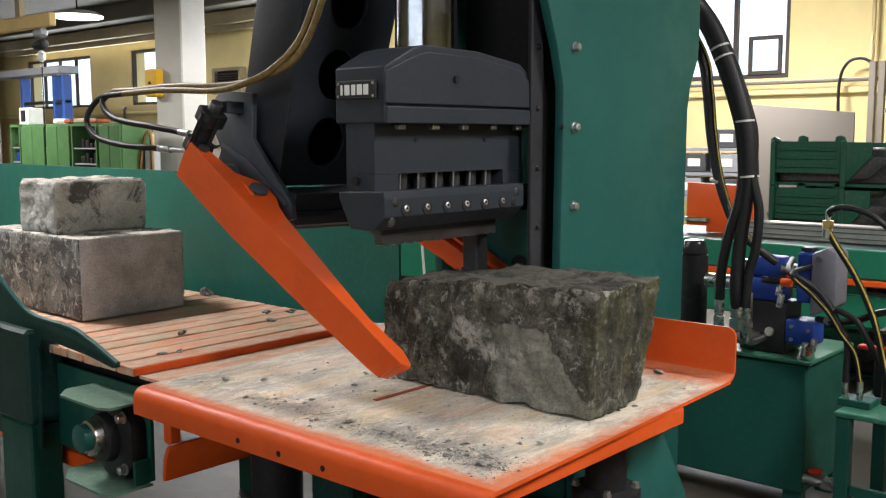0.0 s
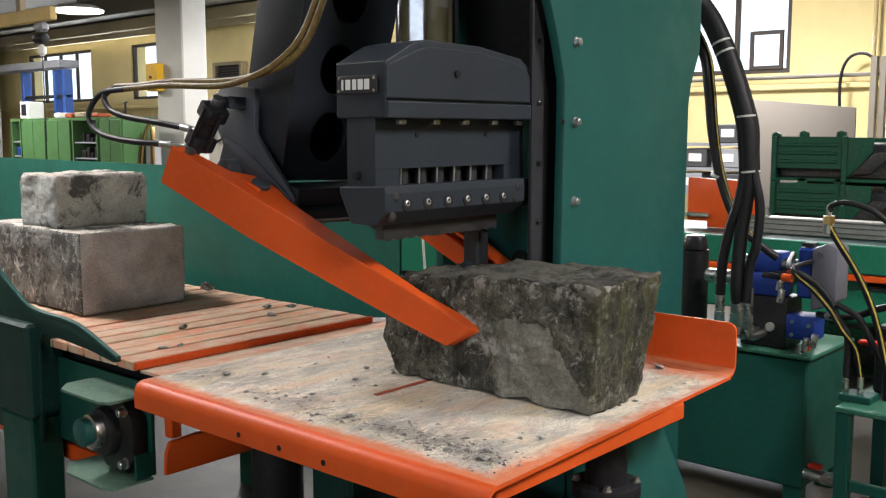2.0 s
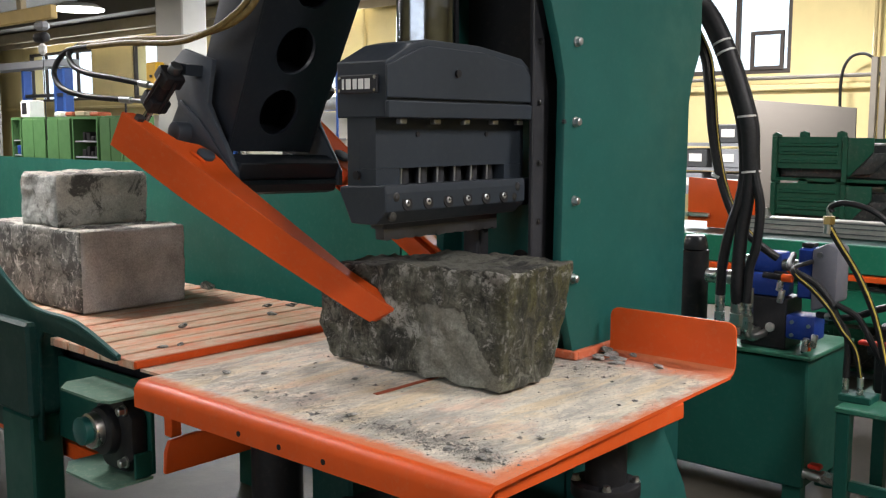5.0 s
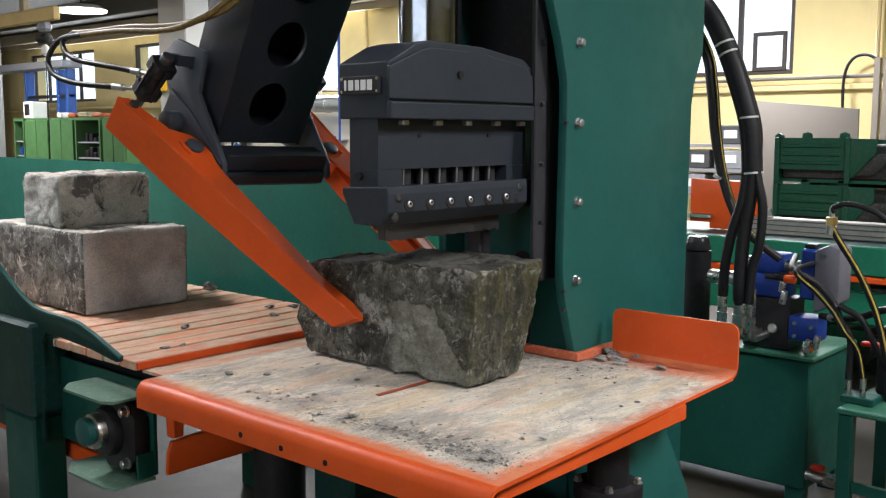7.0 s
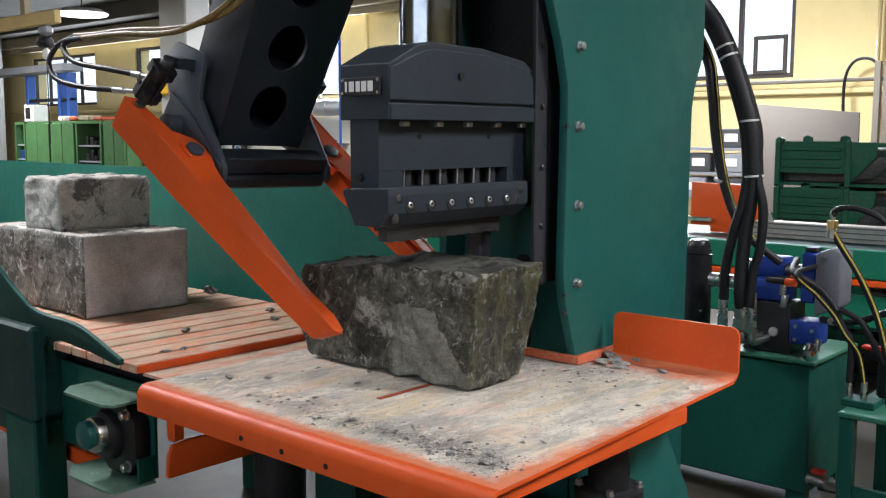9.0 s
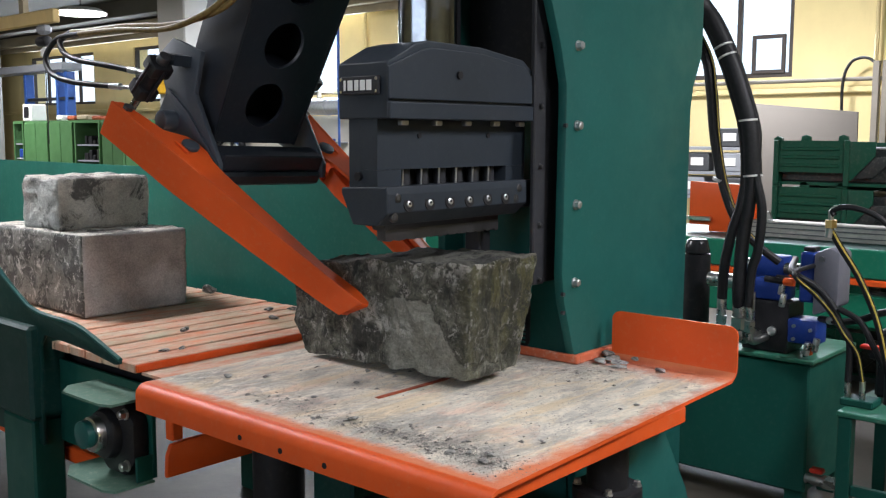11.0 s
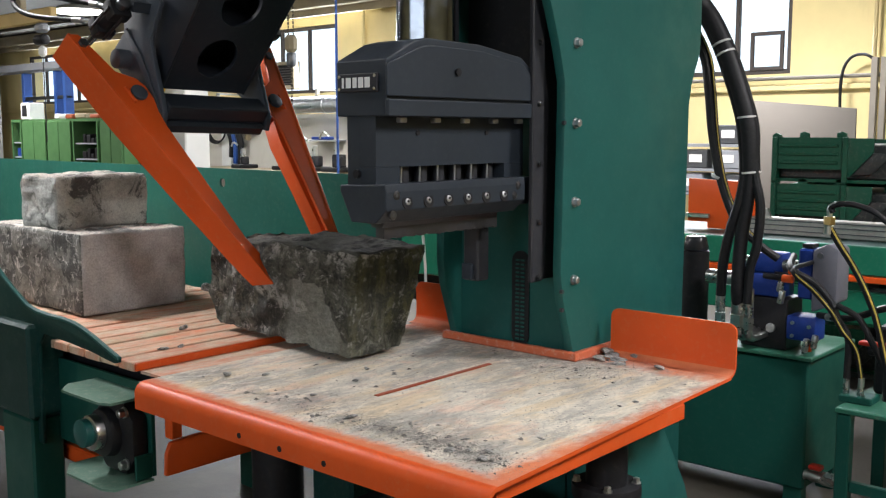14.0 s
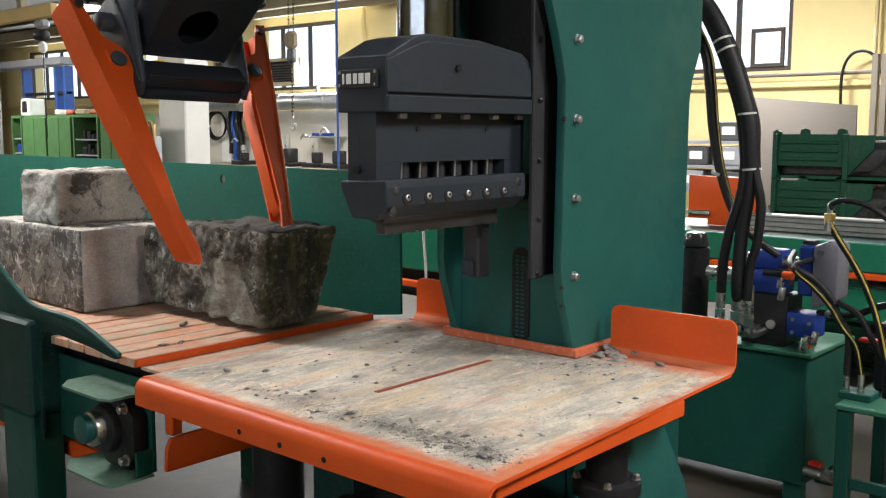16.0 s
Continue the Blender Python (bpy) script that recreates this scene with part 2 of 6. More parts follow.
def block_material():
    """The gripped block: dark weathered skin, one pale broken facet, a black stained band, moss on the end, which is
    also darkened as shade.
    """
    m = Mat("weathered_dark_rock", 0.82)
    sep = m.t.nodes.new("ShaderNodeSeparateXYZ")
    warp = m.t.nodes.new("ShaderNodeVectorMath")
    warp.operation = "MULTIPLY_ADD"
    n = m.t.nodes.new("ShaderNodeTexNoise")
    n.inputs["Scale"].default_value, n.inputs["Detail"].default_value, n.inputs["Roughness"].default_value = 11.0, 8.0, 0.7
    m.t.links.new(m.obj, n.inputs["Vector"])
    m.t.links.new(n.outputs["Color"], warp.inputs[0])
    warp.inputs[1].default_value = (0.09, 0.09, 0.09)
    m.t.links.new(m.obj, warp.inputs[2])
    m.t.links.new(warp.outputs[0], sep.inputs[0])

    def maths(op, a, b=0.0):
        k = m.t.nodes.new("ShaderNodeMath")
        k.operation = op
        for sock, v in zip(k.inputs, (a, b)):
            if isinstance(v, (int, float)):
                sock.default_value = v
            else:
                m.t.links.new(v, sock)
        return k.outputs[0]

    def blob(cy, cz, ry, rz):
        a = maths("POWER", maths("DIVIDE", maths("SUBTRACT", sep.outputs[1], cy + 0.045), ry), 2.0)
        b = maths("POWER", maths("DIVIDE", maths("SUBTRACT", sep.outputs[2], cz + 0.045), rz), 2.0)
        return maths("ADD", a, b)

    def between(sock, a, b):
        r = m.t.nodes.new("ShaderNodeMapRange")
        r.inputs["From Min"].default_value, r.inputs["From Max"].default_value = a, b
        m.t.links.new(sock, r.inputs["Value"])
        return r.outputs[0]

    yy, zz = maths("SUBTRACT", sep.outputs[1], 0.045), maths("SUBTRACT", sep.outputs[2], 0.045)
    # weathered skin: olive-grey with black patches that run down the face
    body = m.mix(m.ramp(m.noise(24, 12, 0.8, distort=0.6), (0.40, 0), (0.60, 1)), (0.036, 0.036, 0.027), (0.205, 0.203, 0.160))
    patch = m.ramp(m.noise(9, 12, 0.78, (1, 1, 0.55), distort=1.0), (0.425, 0.9), (0.475, 0.0))
    body = m.mix(patch, body, (0.024, 0.025, 0.021))
    # one broken face under a slanting ridge
    under = between(maths("MINIMUM", maths("SUBTRACT", 0.24, zz), maths("SUBTRACT", maths("ADD", maths("MULTIPLY", yy, 1.17), 0.468), zz)), 0.0, 0.012)
    right = between(yy, -0.02, -0.05)
    facet = maths("MULTIPLY", under, right)
    fresh = m.mix(m.ramp(m.noise(30, 12, 0.78, (1, 1, 1.8)), (0.40, 0), (0.62, 1)), (0.23, 0.23, 0.195), (0.40, 0.40, 0.345))
    fresh = m.mix(m.ramp(m.noise(13, 10, 0.75, distort=0.8), (0.34, 0.7), (0.40, 0.0)), fresh, (0.06, 0.06, 0.05))
    body = m.mix(maths("MULTIPLY", facet, 0.95), body, fresh)
    ridge = maths("MULTIPLY", maths("SUBTRACT", 1.0, maths("ABSOLUTE", maths("SUBTRACT", maths("MULTIPLY", under, 2.0), 1.0))), right)
    body = m.mix(maths("MULTIPLY", ridge, 0.7), body, (0.03, 0.03, 0.026))
    band = m.ramp(blob(0.075, 0.06, 0.085, 0.12), (0.55, 0.75), (0.95, 0.0))
    body = m.mix(maths("MULTIPLY", band, m.ramp(m.noise(15, 10, 0.8, (1, 1, 0.5)), (0.40, 0.2), (0.52, 1.0))), body, (0.018, 0.018, 0.017))
    flecks = m.ramp(m.noise(26, 12, 0.85, distort=0.9), (0.46, 0.0), (0.51, 0.95))
    for cy, cz, ry, rz in ((0.075, 0.185, 0.075, 0.055), (0.0, 0.14, 0.04, 0.025), (-0.09, 0.142, 0.06, 0.03)):
        spot = m.ramp(blob(cy, cz, ry, rz), (0.4, 0.9), (1.0, 0.0))
        body = m.mix(maths("MULTIPLY", spot, flecks), body, (0.58, 0.58, 0.54))
    # moss and dark runs on the end, its skin also darkened as if less lit
    side = between(yy, -0.30, -0.36)
    moss = m.ramp(m.noise(5, 8, 0.7, (1.4, 1.4, 0.5)), (0.42, 0.0), (0.58, 0.75))
    body = m.mix(maths("MULTIPLY", side, 0.6), body, (0.075, 0.073, 0.042))
    body = m.mix(maths("MULTIPLY", side, moss), body, (0.105, 0.102, 0.026))
    xx = maths("SUBTRACT", sep.outputs[0], 0.045)
    stripe = maths("MULTIPLY", between(maths("ABSOLUTE", maths("SUBTRACT", xx, 0.025)), 0.03, 0.018), side)
    body = m.mix(maths("MULTIPLY", stripe, 0.85), body, (0.022, 0.024, 0.013))
    runs = m.ramp(m.noise(17, 8, 0.7, (1.6, 1.0, 0.16)), (0.50, 0.0), (0.60, 0.75))
    body = m.mix(maths("MULTIPLY", side, runs), body, (0.020, 0.020, 0.015))
    blotch = m.ramp(m.noise(12, 12, 0.8, distort=0.8), (0.43, 0.85), (0.49, 0.0))
    body = m.mix(maths("MULTIPLY", side, blotch), body, (0.026, 0.026, 0.020))
    chips = m.ramp(m.noise(21, 12, 0.84, distort=0.5), (0.55, 0.0), (0.585, 0.85))
    body = m.mix(maths("MULTIPLY", chips, maths("SUBTRACT", 1.0, maths("MAXIMUM", maths("MULTIPLY", facet, 0.75), maths("MULTIPLY", side, 0.7)))), body, (0.46, 0.45, 0.41))
    # bruised white along the upper rim and on proud corners
    geo = m.t.nodes.new("ShaderNodeNewGeometry")
    worn = maths("MAXIMUM", m.ramp(geo.outputs["Pointiness"], (0.515, 0.0), (0.56, 1.0)), between(zz, 0.295, 0.335))
    body = m.mix(maths("MULTIPLY", worn, m.ramp(m.noise(16, 10, 0.75), (0.50, 0.0), (0.57, 0.85))), body, (0.56, 0.54, 0.49))
    grit = m.ramp(m.noise(120, 5, 0.8), (0.35, 0.7), (0.65, 1.2))
    m.colour(m.mix(1.0, body, grit, "MULTIPLY"))
    rough_skin = maths("ADD", m.noise(38, 12, 0.8), maths("MULTIPLY", m.noise(11, 6, 0.6, (1, 1, 0.6), distort=0.7), 1.6))
    m.bump(maths("SUBTRACT", rough_skin, maths("MULTIPLY", facet, 0.35)), 1.0, 0.022)
    return m.m


ROCK = block_material()
ROCK_SPLIT = stone_material("split_grey_rock", (0.23, 0.23, 0.205), (0.055, 0.055, 0.05), (0.68, 0.67, 0.63), None, 0.03, 0.12, 1.3)
ROCK_SAWN = stone_material("sawn_grey_rock", (0.43, 0.41, 0.395), (0.36, 0.34, 0.33), (0.50, 0.48, 0.46), None, 0.15, -0.1, 0.7, 0.12)
ROCK_PALE = stone_material("pale_granite", (0.52, 0.495, 0.435), (0.07, 0.065, 0.06), (0.68, 0.66, 0.62), None, 0.065, 0.03)
ROCK_PALE_END = stone_material("pale_granite_end", (0.45, 0.46, 0.43), (0.12, 0.12, 0.11), (0.66, 0.66, 0.63), None, 0.09, 0.06, 1.4)
CHIP = stone_material("stone_chip", (0.38, 0.37, 0.345), (0.10, 0.10, 0.095), (0.42, 0.40, 0.36), None, 0.08, 0.0, 3)
GRIT = stone_material("stone_grit", (0.30, 0.28, 0.25), (0.15, 0.14, 0.13), (0.45, 0.42, 0.36), None, 0.05, 0.0, 3)

BROWN_WINDOW = paint("window_frame_paint", (0.07, 0.06, 0.055), 0.5, 0.1)
SLOT_ORANGE = paint("slot_paint", (0.34, 0.075, 0.03), 0.6, 0.35)
GREEN_PALE = paint("dusty_green_paint", (0.10, 0.19, 0.14), 0.6, 0.5, (0.36, 0.36, 0.30))
# brown that holds the golden reflection on the upper run of the boom hoses
HOSE_SHEEN = rubber("hose_sheen_brown", (0.13, 0.088, 0.030))
RAIL = paint("dark_rail_paint", (0.028, 0.029, 0.034), 0.45, 0.05)
PIPE_TAN = paint("pipe_tan_paint", (0.50, 0.40, 0.20), 0.5, 0.1)
PIPE_GREY = paint("pipe_grey_paint", (0.20, 0.18, 0.15), 0.5, 0.1)
BOX_GREY = paint("junction_box_grey", (0.13, 0.13, 0.155), 0.45, 0.12)
TRAY = paint("dark_tray_paint", (0.03, 0.035, 0.035), 0.4, 0.3)
CHAIN = metal("dark_chain_steel", (0.10, 0.085, 0.065), 0.55)
BOLT_STEEL = metal("zinc_bolt_steel", (0.50, 0.51, 0.52), 0.42)
PIN_STEEL = metal("dark_pin_steel", (0.12, 0.12, 0.125), 0.35)
ROCK_TOP = stone_material("rock_top", (0.105, 0.102, 0.083), (0.024, 0.023, 0.022), (0.34, 0.32, 0.28), (0.15, 0.115, 0.065), 0.06, 0.0)


def glass_material():
    m = Mat("window_glass", 0.05)
    m.colour((0.9, 0.95, 1.0))
    m.b.inputs["Transmission Weight"].default_value = 1.0
    m.b.inputs["IOR"].default_value = 1.1
    return m.m


GLASS = glass_material()

TAN_BEAM = paint("tan_crane_paint", (0.55, 0.40, 0.16), 0.5, 0.1)
RED = paint("red_paint", (0.5, 0.03, 0.015), 0.4, 0.1)
ALU = metal("aluminium", (0.45, 0.44, 0.41), 0.5)
GREEN_LID = paint("lid_green_paint", (0.03, 0.13, 0.085), 0.35, 0.3)
GREEN_MID = paint("mid_green_paint", (0.012, 0.15, 0.085), 0.4, 0.1)
BLACK_GLOSS = paint("gloss_black", (0.02, 0.02, 0.022), 0.2, 0.03)
STRIPE = rubber("yellow_stripe", (0.42, 0.30, 0.06))
TIE = paint("cable_tie_plastic", (0.5, 0.5, 0.48), 0.4, 0.05)

# ---- building blocks ----
ORIGIN = {}


def box(bm, lo, hi, bevel=0.0, seg=1, m=None):
    r = bmesh.ops.create_cube(bm, size=1)
    vs = r["verts"]
    for v in vs:
        v.co = Vector([lo[i] + (v.co[i] + 0.5) * (hi[i] - lo[i]) for i in range(3)])
    if bevel:
        es = {e for v in vs for e in v.link_edges}
        out = bmesh.ops.bevel(bm, geom=list(es), offset=bevel, segments=seg, affect="EDGES", profile=0.5)
        vs = list({v for f in out["faces"] for v in f.verts} | {v for v in vs if v.is_valid})
    if m:
        for v in vs:
            v.co = m @ v.co
    return bm


def prism(bm, outline, axis, a, b, bevel=0.0, holes=()):
    """A plate: an outline in the two other axes, from a to b along axis; holes are (u, v, radius)."""
    def place(u, v, w):
        return Vector({"x": (w, u, v), "y": (u, w, v), "z": (u, v, w)}[axis])

    loops = [list(outline)]
    for u, v, r in holes:
        loops.append([(u + r * math.cos(k * math.tau / 28), v + r * math.sin(k * math.tau / 28)) for k in range(28)])
    tmp = bmesh.new()
    edges = []
    for lp in loops:
        vs = [tmp.verts.new(place(u, v, a)) for u, v in lp]
        edges += [tmp.edges.new((vs[i], vs[(i + 1) % len(vs)])) for i in range(len(vs))]
    if holes:
        bmesh.ops.triangle_fill(tmp, edges=edges, use_beauty=True)
    else:
        tmp.faces.new(tmp.verts)
    ext = bmesh.ops.extrude_face_region(tmp, geom=list(tmp.faces))
    mv = place(0, 0, b) - place(0, 0, a)
    for v in ext["geom"]:
        if isinstance(v, bmesh.types.BMVert):
            v.co += mv
    bmesh.ops.recalc_face_normals(tmp, faces=tmp.faces)
    if bevel:
        sharp = [e for e in tmp.edges if len(e.link_faces) == 2 and e.calc_face_angle(0) > 0.5]
        bmesh.ops.bevel(tmp, geom=sharp, offset=bevel, segments=2, affect="EDGES", profile=0.5)
    me = bpy.data.meshes.new("tmp")
    tmp.to_mesh(me)
    tmp.free()
    bm.from_mesh(me)
    bpy.data.meshes.remove(me)
    return bm


def rod(bm, p, q, r, r2=None, seg=20, bevel=0.0):
    p, q = Vector(p), Vector(q)
    d = q - p
    m = Matrix.Translation((p + q) / 2) @ d.to_track_quat("Z", "Y").to_matrix().to_4x4()
    out = bmesh.ops.create_cone(bm, cap_ends=True, segments=seg, radius1=r, radius2=r if r2 is None else r2, depth=d.length, matrix=m)
    if bevel:
        caps = [e for v in out["verts"] for e in v.link_edges if len(e.link_faces) == 2 and any(len(f.verts) > 4 for f in e.link_faces)]
        bmesh.ops.bevel(bm, geom=list(set(caps)), offset=bevel, segments=2, affect="EDGES", profile=0.5)
    return bm


def spline(points, n=8):
    ps = [Vector(p) for p in points]
    ps = [ps[0] * 2 - ps[1]] + ps + [ps[-1] * 2 - ps[-2]]
    out = []
    for i in range(1, len(ps) - 2):
        a, b, c, d = ps[i - 1:i + 3]
        for k in range(n):
            t = k / n
            out.append(0.5 * ((2 * b) + (c - a) * t + (2 * a - 5 * b + 4 * c - d) * t * t + (3 * b - a - 3 * c + d) * t ** 3))
    out.append(ps[-2])
    return out


def tube(bm, points, r, seg=10, n=8):
    ps = spline(points, n)
    rings = []
    side = None
    for i, p in enumerate(ps):
        d = (ps[min(i + 1, len(ps) - 1)] - ps[max(i - 1, 0)]).normalized()
        if side is None:
            side = d.orthogonal().normalized()
        side = (side - d * side.dot(d)).normalized()
        up = d.cross(side)
        rings.append([bm.verts.new(p + r * (math.cos(k * math.tau / seg) * side + math.sin(k * math.tau / seg) * up)) for k in range(seg)])
    for a, b in zip(rings, rings[1:]):
        for k in range(seg):
            bm.faces.new((a[k], a[(k + 1) % seg], b[(k + 1) % seg], b[k]))
    bm.faces.new(rings[0][::-1])
    bm.faces.new(rings[-1])
    return bm


def made(fn, *a, **k):
    bm = bmesh.new()
    fn(bm, *a, **k)
    return bm


def mesh_of(name, bm, material, origin, smooth=35):
    bmesh.ops.recalc_face_normals(bm, faces=bm.faces)
    for v in bm.verts:
        v.co -= origin
    me = bpy.data.meshes.new(name)
    bm.to_mesh(me)
    bm.free()
    for mat in (material if isinstance(material, (list, tuple)) else (material,)):
        me.materials.append(mat)
    if smooth:
        me.polygons.foreach_set("use_smooth", [True] * len(me.polygons))
        me.set_sharp_from_angle(angle=radians(smooth))
    return me


def thing(name, base, label, category, group="", kind=""):
    ob = new(name)
    ob.empty_display_size = 0.1
    ob.location = base
    ORIGIN[ob.name] = Vector(base)
    return tagged(ob, label, category, group, kind)


def part(name, bm, material, parent, label="", at=None, smooth=35):
    """One mesh under a thing or a part; at: where its own origin lies, in the space in which the mesh was drawn."""
    o = ORIGIN[parent.name] if at is None else Vector(at)
    ob = new(name, mesh_of(name, bm, material, o, smooth))
    ob.parent = parent
    ob.location = o - ORIGIN[parent.name]
    ORIGIN[ob.name] = o
    return tagged(ob, label) if label else ob


def solid(name, bm, material, label="", category="", group="", kind="", at=None, smooth=35):
    """A thing of one mesh, its origin at its base."""
    if at is None:
        xs, ys, zs = ([v.co[i] for v in bm.verts] for i in range(3))
        at = ((min(xs) + max(xs)) / 2, (min(ys) + max(ys)) / 2, min(zs))
    o = Vector(at)
    ob = new(name, mesh_of(name, bm, material, o, smooth))
    ob.location = o
    ORIGIN[ob.name] = o
    return tagged(ob, label, category, group, kind)


def twin(ob, offset):
    """One more part on the same mesh, moved by offset."""
    c = ob.copy()
    scene.collection.objects.link(c)
    c.location = ob.location + Vector(offset)
    ORIGIN[c.name] = ORIGIN[ob.name] + Vector(offset)
    return c


def bolt(bm, p, d, r=0.014, h=0.012):
    """A hexagon head on a washer at p, along d."""
    p, d = Vector(p), Vector(d).normalized()
    rod(bm, p, p + d * h * 0.25, r * 1.25, seg=18)
    rod(bm, p + d * h * 0.25, p + d * h * 1.2, r, seg=6)
    rod(bm, p + d * h * 1.2, p + d * h * 1.35, r * 0.8, r * 0.6, seg=12)
    return bm

# ---- the hall ----


def hall():
    solid("floor", made(box, (-6, -6, -0.2), (10, 30, 0)), FLOOR, "worn grey-brown concrete shop floor", "floor", kind="structure")
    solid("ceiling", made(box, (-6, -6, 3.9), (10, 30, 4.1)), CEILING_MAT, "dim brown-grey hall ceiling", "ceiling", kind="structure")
    spans = [(4.08, 6.5), (10.96, 12.9), (15.7, 16.55), (18.0, 20.6), (23.0, 26.0)]
    bm = bmesh.new()
    box(bm, (10, -6, 0), (10.3, 30, 2.2))
    box(bm, (10, -6, 3.2), (10.3, 30, 3.9))
    ys = [-6] + [v for s in spans for v in s] + [30]
    for a, b in zip(ys[::2], ys[1::2]):
        box(bm, (10, a, 2.2), (10.3, b, 3.2))
    solid("wall_east", bm, YELLOW_WALL, "long yellow plastered hall wall with high windows", "wall", kind="structure", smooth=0)
    solid("wall_north", made(box, (-6, 30, 0), (10.3, 30.3, 3.9)), YELLOW_WALL, "far yellow plastered hall wall", "wall", kind="structure")
    bm = bmesh.new()
    box(bm, (-6.3, -6, 0), (-6, 30, 2.4))
    box(bm, (-6.3, -6, 3.7), (-6, 30, 3.9))
    box(bm, (-6.3, -6, 2.4), (-6, -3.6, 3.7))
    box(bm, (-6.3, 5.6, 2.4), (-6, 30, 3.7))
    solid("wall_west", bm, YELLOW_WALL, "yellow plastered hall wall", "wall", kind="structure", smooth=0)
    solid("wall_south", made(box, (-6, -6.3, 0), (10.3, -6, 3.9)), YELLOW_WALL, "yellow plastered hall wall", "wall", kind="structure")
    solid("wainscot", made(box, (9.975, 9.2, 0), (9.997, 17.5, 1.88)), WHITE_WALL, "white painted lower wall", "wall", kind="structure")
    solid("ledge_trim", made(box, (9.93, -6, 2.02), (9.997, 30, 2.08), 0.01), YELLOW_WALL, "yellow plaster ledge under the windows", "trim", kind="structure")
    bm = bmesh.new()
    box(bm, (9.6, -6, 3.40), (9.997, 30, 3.60), 0.01)
    box(bm, (9.72, -6, 3.30), (9.76, 30, 3.42))
    solid("crane_rail_trim", bm, BROWN_BEAM, "tan steel crane rail along the wall", "rail", kind="structure")
    for i, (a, b) in enumerate(spans):
        w = thing("window_%d" % (i + 1), (10.1, (a + b) / 2, 2.2), "bright high hall window with dark metal frame", "window", kind="structure")
        bm = bmesh.new()
        for lo, hi in (((10.02, a, 2.2), (10.1, b, 2.25)), ((10.02, a, 3.15), (10.1, b, 3.2)), ((10.02, a, 2.25), (10.1, a + 0.05, 3.15)), ((10.02, b - 0.05, 2.25), (10.1, b, 3.15))):
            box(bm, lo, hi, 0.006)
        part("window_frame", bm, BROWN_WINDOW, w)
        n = max(1, round((b - a) / 0.62))
        for k in range(1, n):
            y = a + (b - a) * k / n
            part("mullion", made(box, (10.03, y - 0.022, 2.25), (10.09, y + 0.022, 3.15), 0.004), BROWN_WINDOW, w)
        part("pane", made(box, (10.055, a + 0.05, 2.25), (10.061, b - 0.05, 3.15)), GLASS, w).visible_shadow = False
        if i == 0:
            bm = bmesh.new()
            for lo, hi in (((10.0, 4.16, 2.24), (10.03, 4.52, 2.28)), ((10.0, 4.16, 2.60), (10.03, 4.52, 2.64)), ((10.0, 4.16, 2.28), (10.03, 4.20, 2.60)), ((10.0, 4.48, 2.28), (10.03, 4.52, 2.60))):
                box(bm, lo, hi, 0.004)
            part("vent_sash", bm, BROWN_WINDOW, w, "small opening sash")
    solid("backdrop", made(box, (14, -20, -4), (14.1, 50, 14)), SKY_GLOW, "bright overcast daylight", "sky", kind="structure")
    # service pipes on the wall
    bm = bmesh.new()
    rod(bm, (9.86, 2.4, 2.145), (9.86, 9.5, 2.145), 0.020, seg=12)
    for y in (3.0, 4.6, 6.2, 7.8):
        box(bm, (9.84, y, 2.11), (9.99, y + 0.03, 2.18))
    solid("wall_pipe", bm, PIPE_GREY, "grey service pipe along the yellow wall", "pipe")
    bm = made(tube, [(9.8, 3.48, 1.62), (9.8, 3.49, 2.1), (9.8, 3.42, 2.3), (9.8, 3.28, 2.34), (9.8, 3.17, 2.26), (9.8, 3.16, 2.14)], 0.015)
    solid("pipe_bend", bm, BLACK, "black bent conduit on the wall pipe", "pipe")
    solid("drop_pipe", made(rod, (9.9, 3.22, 0), (9.9, 3.22, 3.9), 0.020), PIPE_TAN, "thin tan-painted vertical pipe on the yellow wall", "pipe")
    solid("drop_pipe", made(rod, (9.88, 10.25, 2.1), (9.88, 10.25, 3.9), 0.03), YELLOW_WALL, "yellow vertical conduit on the wall", "pipe")
    bm = made(rod, (9.5, 10.0, 2.0), (9.5, 14.0, 2.0), 0.12, seg=24)
    for y in (10.6, 11.6, 12.6):
        rod(bm, (9.5, y, 2.0), (9.5, y + 0.04, 2.0), 0.13, seg=24)
    for y in (10.8, 13.2):
        box(bm, (9.47, y, 2.1), (9.53, y + 0.03, 2.22))
        box(bm, (9.47, y, 2.2), (9.99, y + 0.03, 2.23))
    solid("air_duct", bm, GALV, "round galvanised air duct along the wall", "duct")
    # concrete pillar
    bm = made(box, (7.75, 11.55, 0), (8.15, 12.2, 3.9), 0.02)
    solid("pillar", bm, CONCRETE, "pale painted concrete hall pillar", "pillar", kind="structure")
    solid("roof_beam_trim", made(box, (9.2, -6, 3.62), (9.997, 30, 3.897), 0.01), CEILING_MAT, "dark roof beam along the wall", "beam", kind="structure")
    bm = made(box, (9.0, 20.9, 0), (9.5, 21.6, 3.9), 0.02)
    solid("pillar", bm, CONCRETE, "pale painted concrete hall pillar", "pillar", kind="structure")


